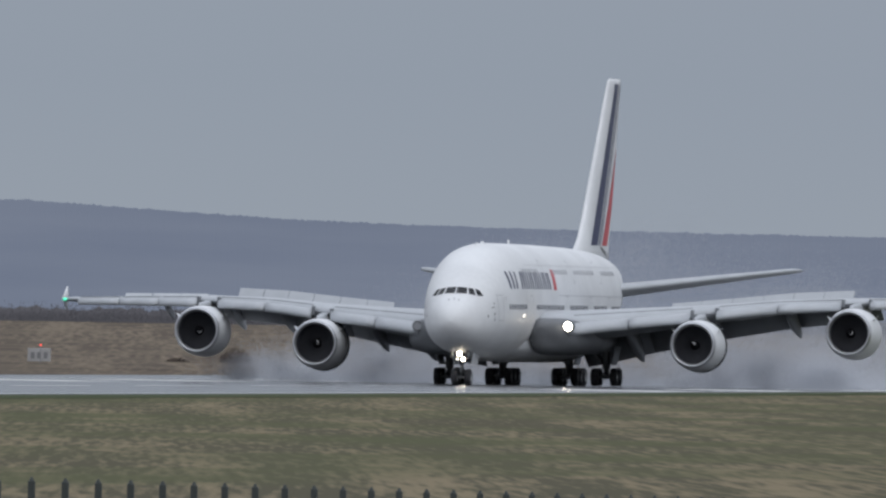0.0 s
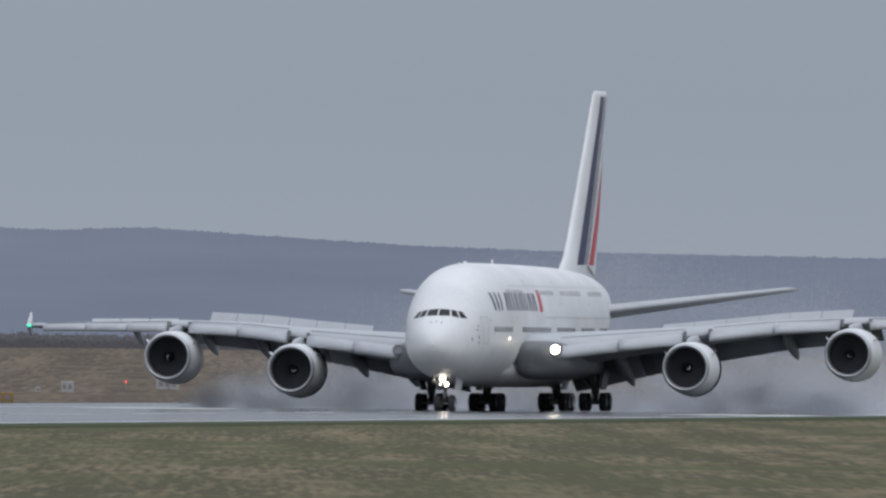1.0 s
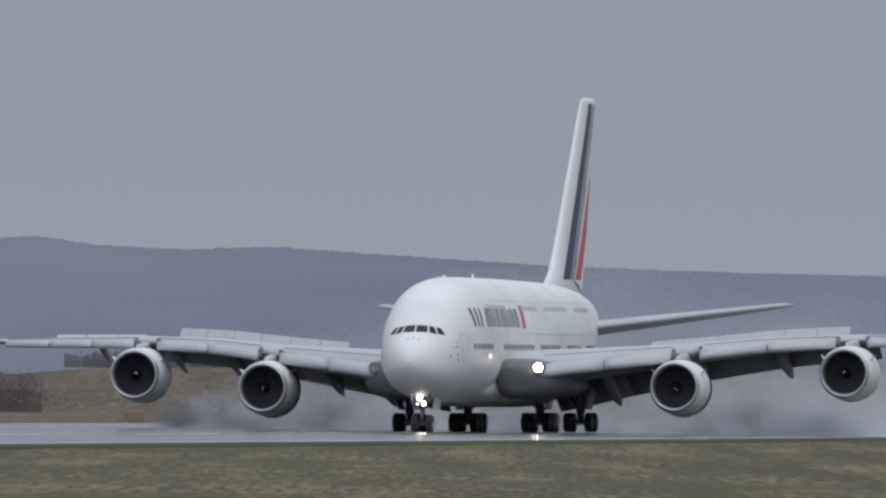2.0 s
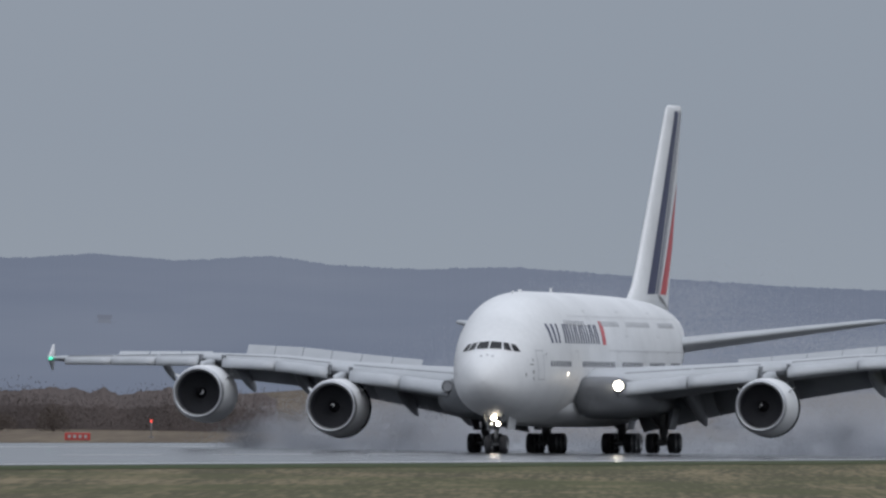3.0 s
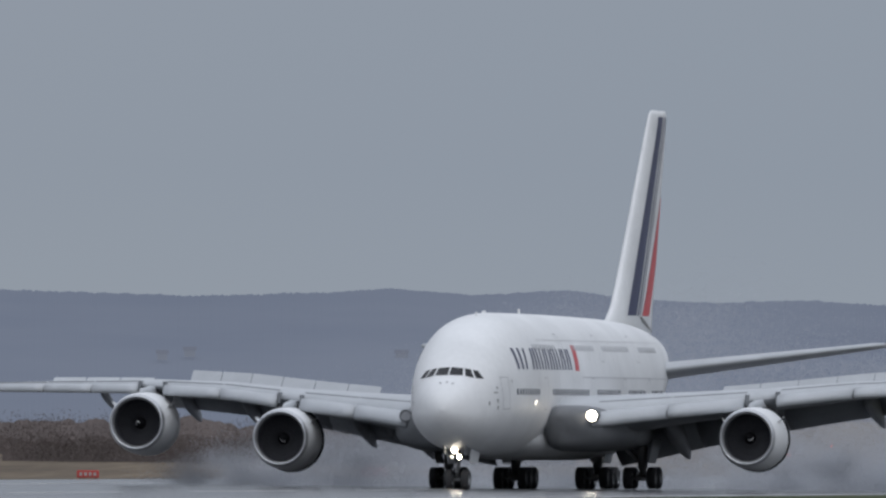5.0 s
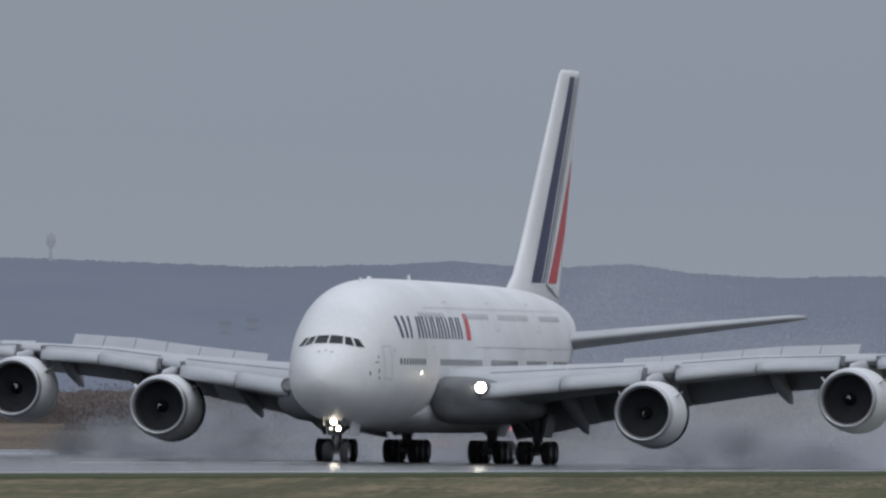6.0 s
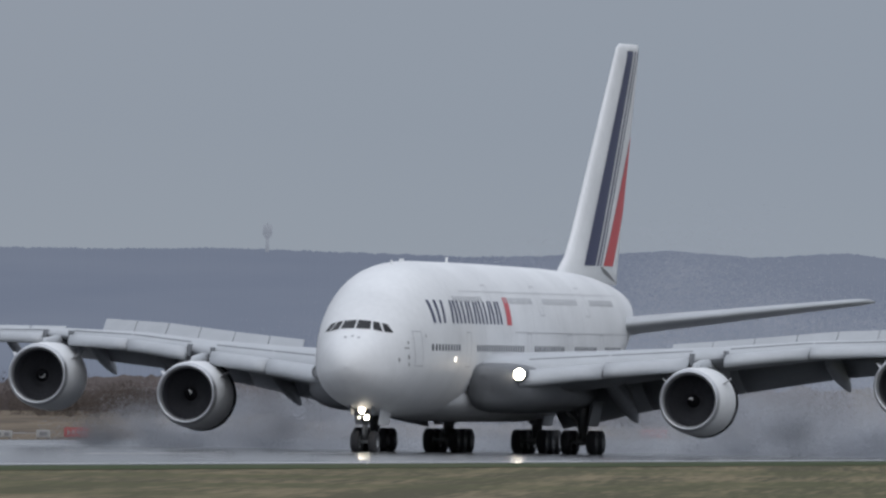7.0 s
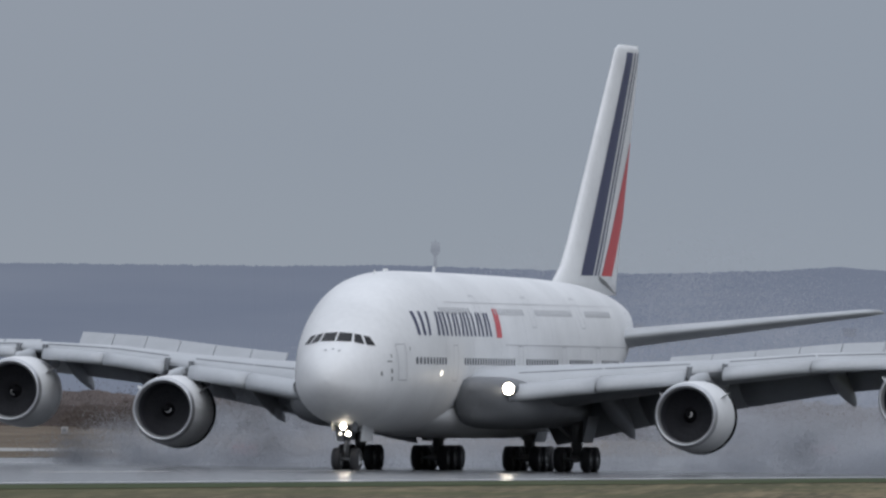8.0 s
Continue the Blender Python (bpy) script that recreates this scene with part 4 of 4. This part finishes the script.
sign(-308, 1540, 1.9, 0.55, 0.1, SIGNRED, "low red runway sign with white lettering bars", 4)
sign(-301.5, 1408, 1.5, 0.5, 0.1, SIGNRED, "low red runway sign with white lettering bars", 4)
sign(-303.5, 1328, 1.55, 0.6, 0.15, SIGNRED, "low red runway sign with white lettering bars", 4)
sign(-303.6, 1319, 0.9, 0.5, 0.1, SIGNWHITE, "low white airfield marker board", 1, SIGNGREY)
sign(-303.7, 1308, 1.2, 0.45, 0.1, SIGNWHITE, "low white airfield marker board", 2, SIGNGREY)
sign(-303.5, 1297, 1.8, 0.55, 0.1, SIGNWHITE, "low pale airfield marker board", 3, SIGNGREY)


REDGLOW = material("red_lamp_glass", (0.5, 0.03, 0.03), 0.3, emit=(1.0, 0.10, 0.07), strength=1.2)


def red_light(x, y, z):
    """A small red obstruction lamp on a thin pole."""
    root = tagged(new("obstruction_light"), "small glowing red obstruction lamp on thin pole", "lamp", group="red obstruction lamps")
    root.location = (x, y, 0)
    part("pole", rod(bmesh.new(), (0, 0, 0), (0, 0, z), 0.04), SIGNGREY, root)
    part("base", box(bmesh.new(), (0, 0, 0.05), (0.4, 0.4, 0.1), bevel=0.02), SIGNGREY, root, smooth=False)
    bm = bmesh.new()
    bmesh.ops.create_uvsphere(bm, u_segments=12, v_segments=8, radius=0.10, matrix=Matrix.Translation((0, 0, z + 0.1)) @ Matrix.Diagonal((1, 1, 1.3, 1)))
    part("lamp", bm, REDGLOW, root, "glowing red lamp glass")


for x, y, z in ((-353.9, 1968.4, 1.1), (-327.6, 1668.1, 1.25), (-362.5, 2040.0, 1.9)):
    red_light(x, y, z)

# belts of bare scrub at the far side of the field
# scrub brown paled towards grey, haze mixed into the base colour
BELT = material("scrub_brown_haze_tint", (0.125, 0.104, 0.098), 0.95, second=(0.085, 0.073, 0.070), scale=0.15, fine=1.2, spec=0.05, amount=0.5)


def scrub_belt(seed, d, az0, az1, height, bushes):
    """A long ragged belt of bushes at a distance, between two bearings."""
    r = random.Random(seed)
    bm = bmesh.new()
    hedge_row(bm, d, az0, az1, height * 0.92, seed * 1.7, rough=0.3)
    for _ in range(bushes):
        az = r.uniform(az0, az1)
        dd = d + r.uniform(-14, -4)
        twigs(bm, (-math.sin(az) * dd, math.cos(az) * dd, 0), r.uniform(1.5, 4.0), height * r.uniform(0.55, 0.95), 150, r, 0.2)
    tagged(part("scrub_belt", bm, BELT, smooth=False), "dense bare grey-brown scrub along the field's far side", "scrub", kind="stuff")


scrub_belt(3, 1960, 0.188, 0.215, 5.2, 170)
scrub_belt(7, 2280, 0.205, 0.262, 5.4, 260)


# ---- spray thrown up by wheels and engines ----
def mist(name, share):
    """Fine water droplets: light passes and scatters alike."""
    m = bpy.data.materials.new(name)
    m.use_nodes = True
    n, l = m.node_tree.nodes, m.node_tree.links
    n.remove(n["Principled BSDF"])
    front, back, clear = n.new("ShaderNodeBsdfDiffuse"), n.new("ShaderNodeBsdfTranslucent"), n.new("ShaderNodeBsdfTransparent")
    both, out = n.new("ShaderNodeMixShader"), n.new("ShaderNodeMixShader")
    front.inputs[0].default_value = back.inputs[0].default_value = (0.68, 0.70, 0.745, 1)
    both.inputs[0].default_value = 0.5
    out.inputs[0].default_value = share
    l.new(front.outputs[0], both.inputs[1])
    l.new(back.outputs[0], both.inputs[2])
    l.new(clear.outputs[0], out.inputs[1])
    l.new(both.outputs[0], out.inputs[2])
    l.new(out.outputs[0], n["Material Output"].inputs[0])
    return m


MIST = mist("water_mist", 0.45)

sprays = []


def spray(label, points, seed, size):
    """A cloud of fine droplet flakes about the given places (x, y, z)."""
    r = np.random.RandomState(seed)
    p = points(r)
    q = p.copy()
    q[:, 2] = np.abs(q[:, 2] - 0.06) + 0.06
    n = len(q)
    t = r.normal(size=(n, 3, 3))
    t /= np.linalg.norm(t, axis=2, keepdims=True)
    v = q[:, None, :] + t * (size * r.uniform(0.5, 1.3, size=(n, 1, 1)))
    v[:, :, 2] = np.maximum(v[:, :, 2], 0.03)
    me = bpy.data.meshes.new("spray")
    me.vertices.add(3 * n)
    me.loops.add(3 * n)
    me.polygons.add(n)
    me.vertices.foreach_set("co", v.reshape(-1).astype(np.float32))
    me.loops.foreach_set("vertex_index", np.arange(3 * n, dtype=np.int32))
    me.polygons.foreach_set("loop_start", np.arange(0, 3 * n, 3, dtype=np.int32))
    me.update(calc_edges=True)
    me.materials.append(MIST)
    o = tagged(new("spray", me), label, "spray", kind="stuff")
    sprays.append(o)
    return o


def billows(regions):
    """Heaped puffs: aft from, to; port from, to; height at the outer and inner side; size; puffs; flakes in each."""
    def make(r):
        out = []
        for a0, a1, b0, b1, h0, h1, size, puffs, flakes in regions:
            for _ in range(puffs):
                s = r.uniform()
                rad = size * r.uniform(0.6, 1.4)
                h = h0 + (h1 - h0) * s
                c = np.array([b0 + (b1 - b0) * s, r.uniform(a0, a1) - 35.0, h * r.uniform() ** 1.2])
                out.append(np.clip(r.normal(size=(flakes, 3)), -2.1, 2.1) * np.array([rad, rad * 1.8, rad * 0.7]) * 0.55 + c)
        return np.concatenate(out)
    return make


def trail(a0, a1, b, wide, high, count):
    """A wake that widens and rises behind the airliner."""
    def make(r):
        s = r.uniform(0, 1, count) ** 0.8
        a = a0 + (a1 - a0) * s
        x = b + np.clip(r.normal(size=count), -2, 2) * (wide * (0.35 + 0.65 * s))
        z = np.abs(np.clip(r.normal(size=count), -2.2, 2.2)) * (high * (0.3 + 0.7 * s))
        return np.stack([x, a - 35.0, z], 1)
    return make


spray("long pale mist trail hanging behind the airliner", trail(85, 320, 0, 9.0, 5.0, 420000), 5, 0.045)
spray("billowing grey spray behind the starboard inner engine", billows([(36, 58, -25, -9.5, 1.6, 4.4, 1.6, 150, 2300)]), 6, 0.045)
spray("billowing grey spray behind the port inner engine", billows([(36, 58, 24, 8, 1.5, 4.0, 1.6, 130, 2300)]), 7, 0.045)
spray("mist rising behind the starboard wing", billows([(58, 135, -25, -3, 3.0, 12.5, 3.2, 230, 2100)]), 3, 0.04)
spray("mist rising behind the port wing", billows([(58, 135, 24, 3, 2.5, 9.5, 3.2, 180, 2100)]), 4, 0.04)
spray("tall pale mist plume over the starboard wing root", billows([(70, 150, -17, -2, 7.0, 13.5, 3.4, 120, 2100)]), 12, 0.04)
spray("tall pale mist plume over the port wing root", billows([(70, 150, 20, 2, 6.0, 10.5, 3.4, 110, 2100)]), 13, 0.04)
spray("low wheel spray behind the body gear", billows([(40, 70, -7, 8, 1.0, 1.6, 1.1, 60, 1200)]), 8, 0.045)


# ---- what moves ----
YAW = [(0, -1.50), (0.5, -1.24), (1, -1.00), (1.5, -0.87), (3, -0.65), (3.5, -0.29), (4, 0.22), (4.6, 0.05), (5.5, -0.47), (6, -0.74), (6.5, -1.04), (7, -1.32), (7.5, -1.28), (8, -1.25)]

# how far it leans on its legs before the wings stop carrying, in degrees
LEAN = [(0, 0.7), (0.5, 0.9), (1, 0.85), (1.5, 0.78), (3, 0.85), (3.5, 1), (4, 0.92), (4.6, 0.75), (5.5, 0.4), (6, 0.2), (6.5, 0.1), (8, 0.1)]


def place(t, swing=0.0, lean=True):
    """Where the airliner stands at t seconds, braking evenly along the runway."""
    y = 1630.36 - 71.551 * t + 3.0467 * t * t / 2
    return pose(RUN_X, y + swing, 0, 0, -float(np.interp(t, [k[0] for k in LEAN], [k[1] for k in LEAN])) if lean else 0, float(np.interp(t, [k[0] for k in YAW], [k[1] for k in YAW])))


def motions():
    half = [0.5 * i for i in range(17)]
    tenth = [0.1 * i for i in range(81)]
    walk(airliner, [(t, place(t)) for t in half])
    for k, o in enumerate(sprays):
        walk(o, [(t, place(t, 0.7 * math.sin(2.3 * t + k), False)) for t in half])
    for k, o in enumerate(fans):
        walk(o, [(t, pose(0, 0, 0, 0, 82.0 * i + 50 * k, 0)) for i, t in enumerate(tenth)])
    for o, at in wheels:
        walk(o, [(t, pose(at.x, at.y, at.z, 84.0 * i, 0, 0)) for i, t in enumerate(tenth)])


motions()
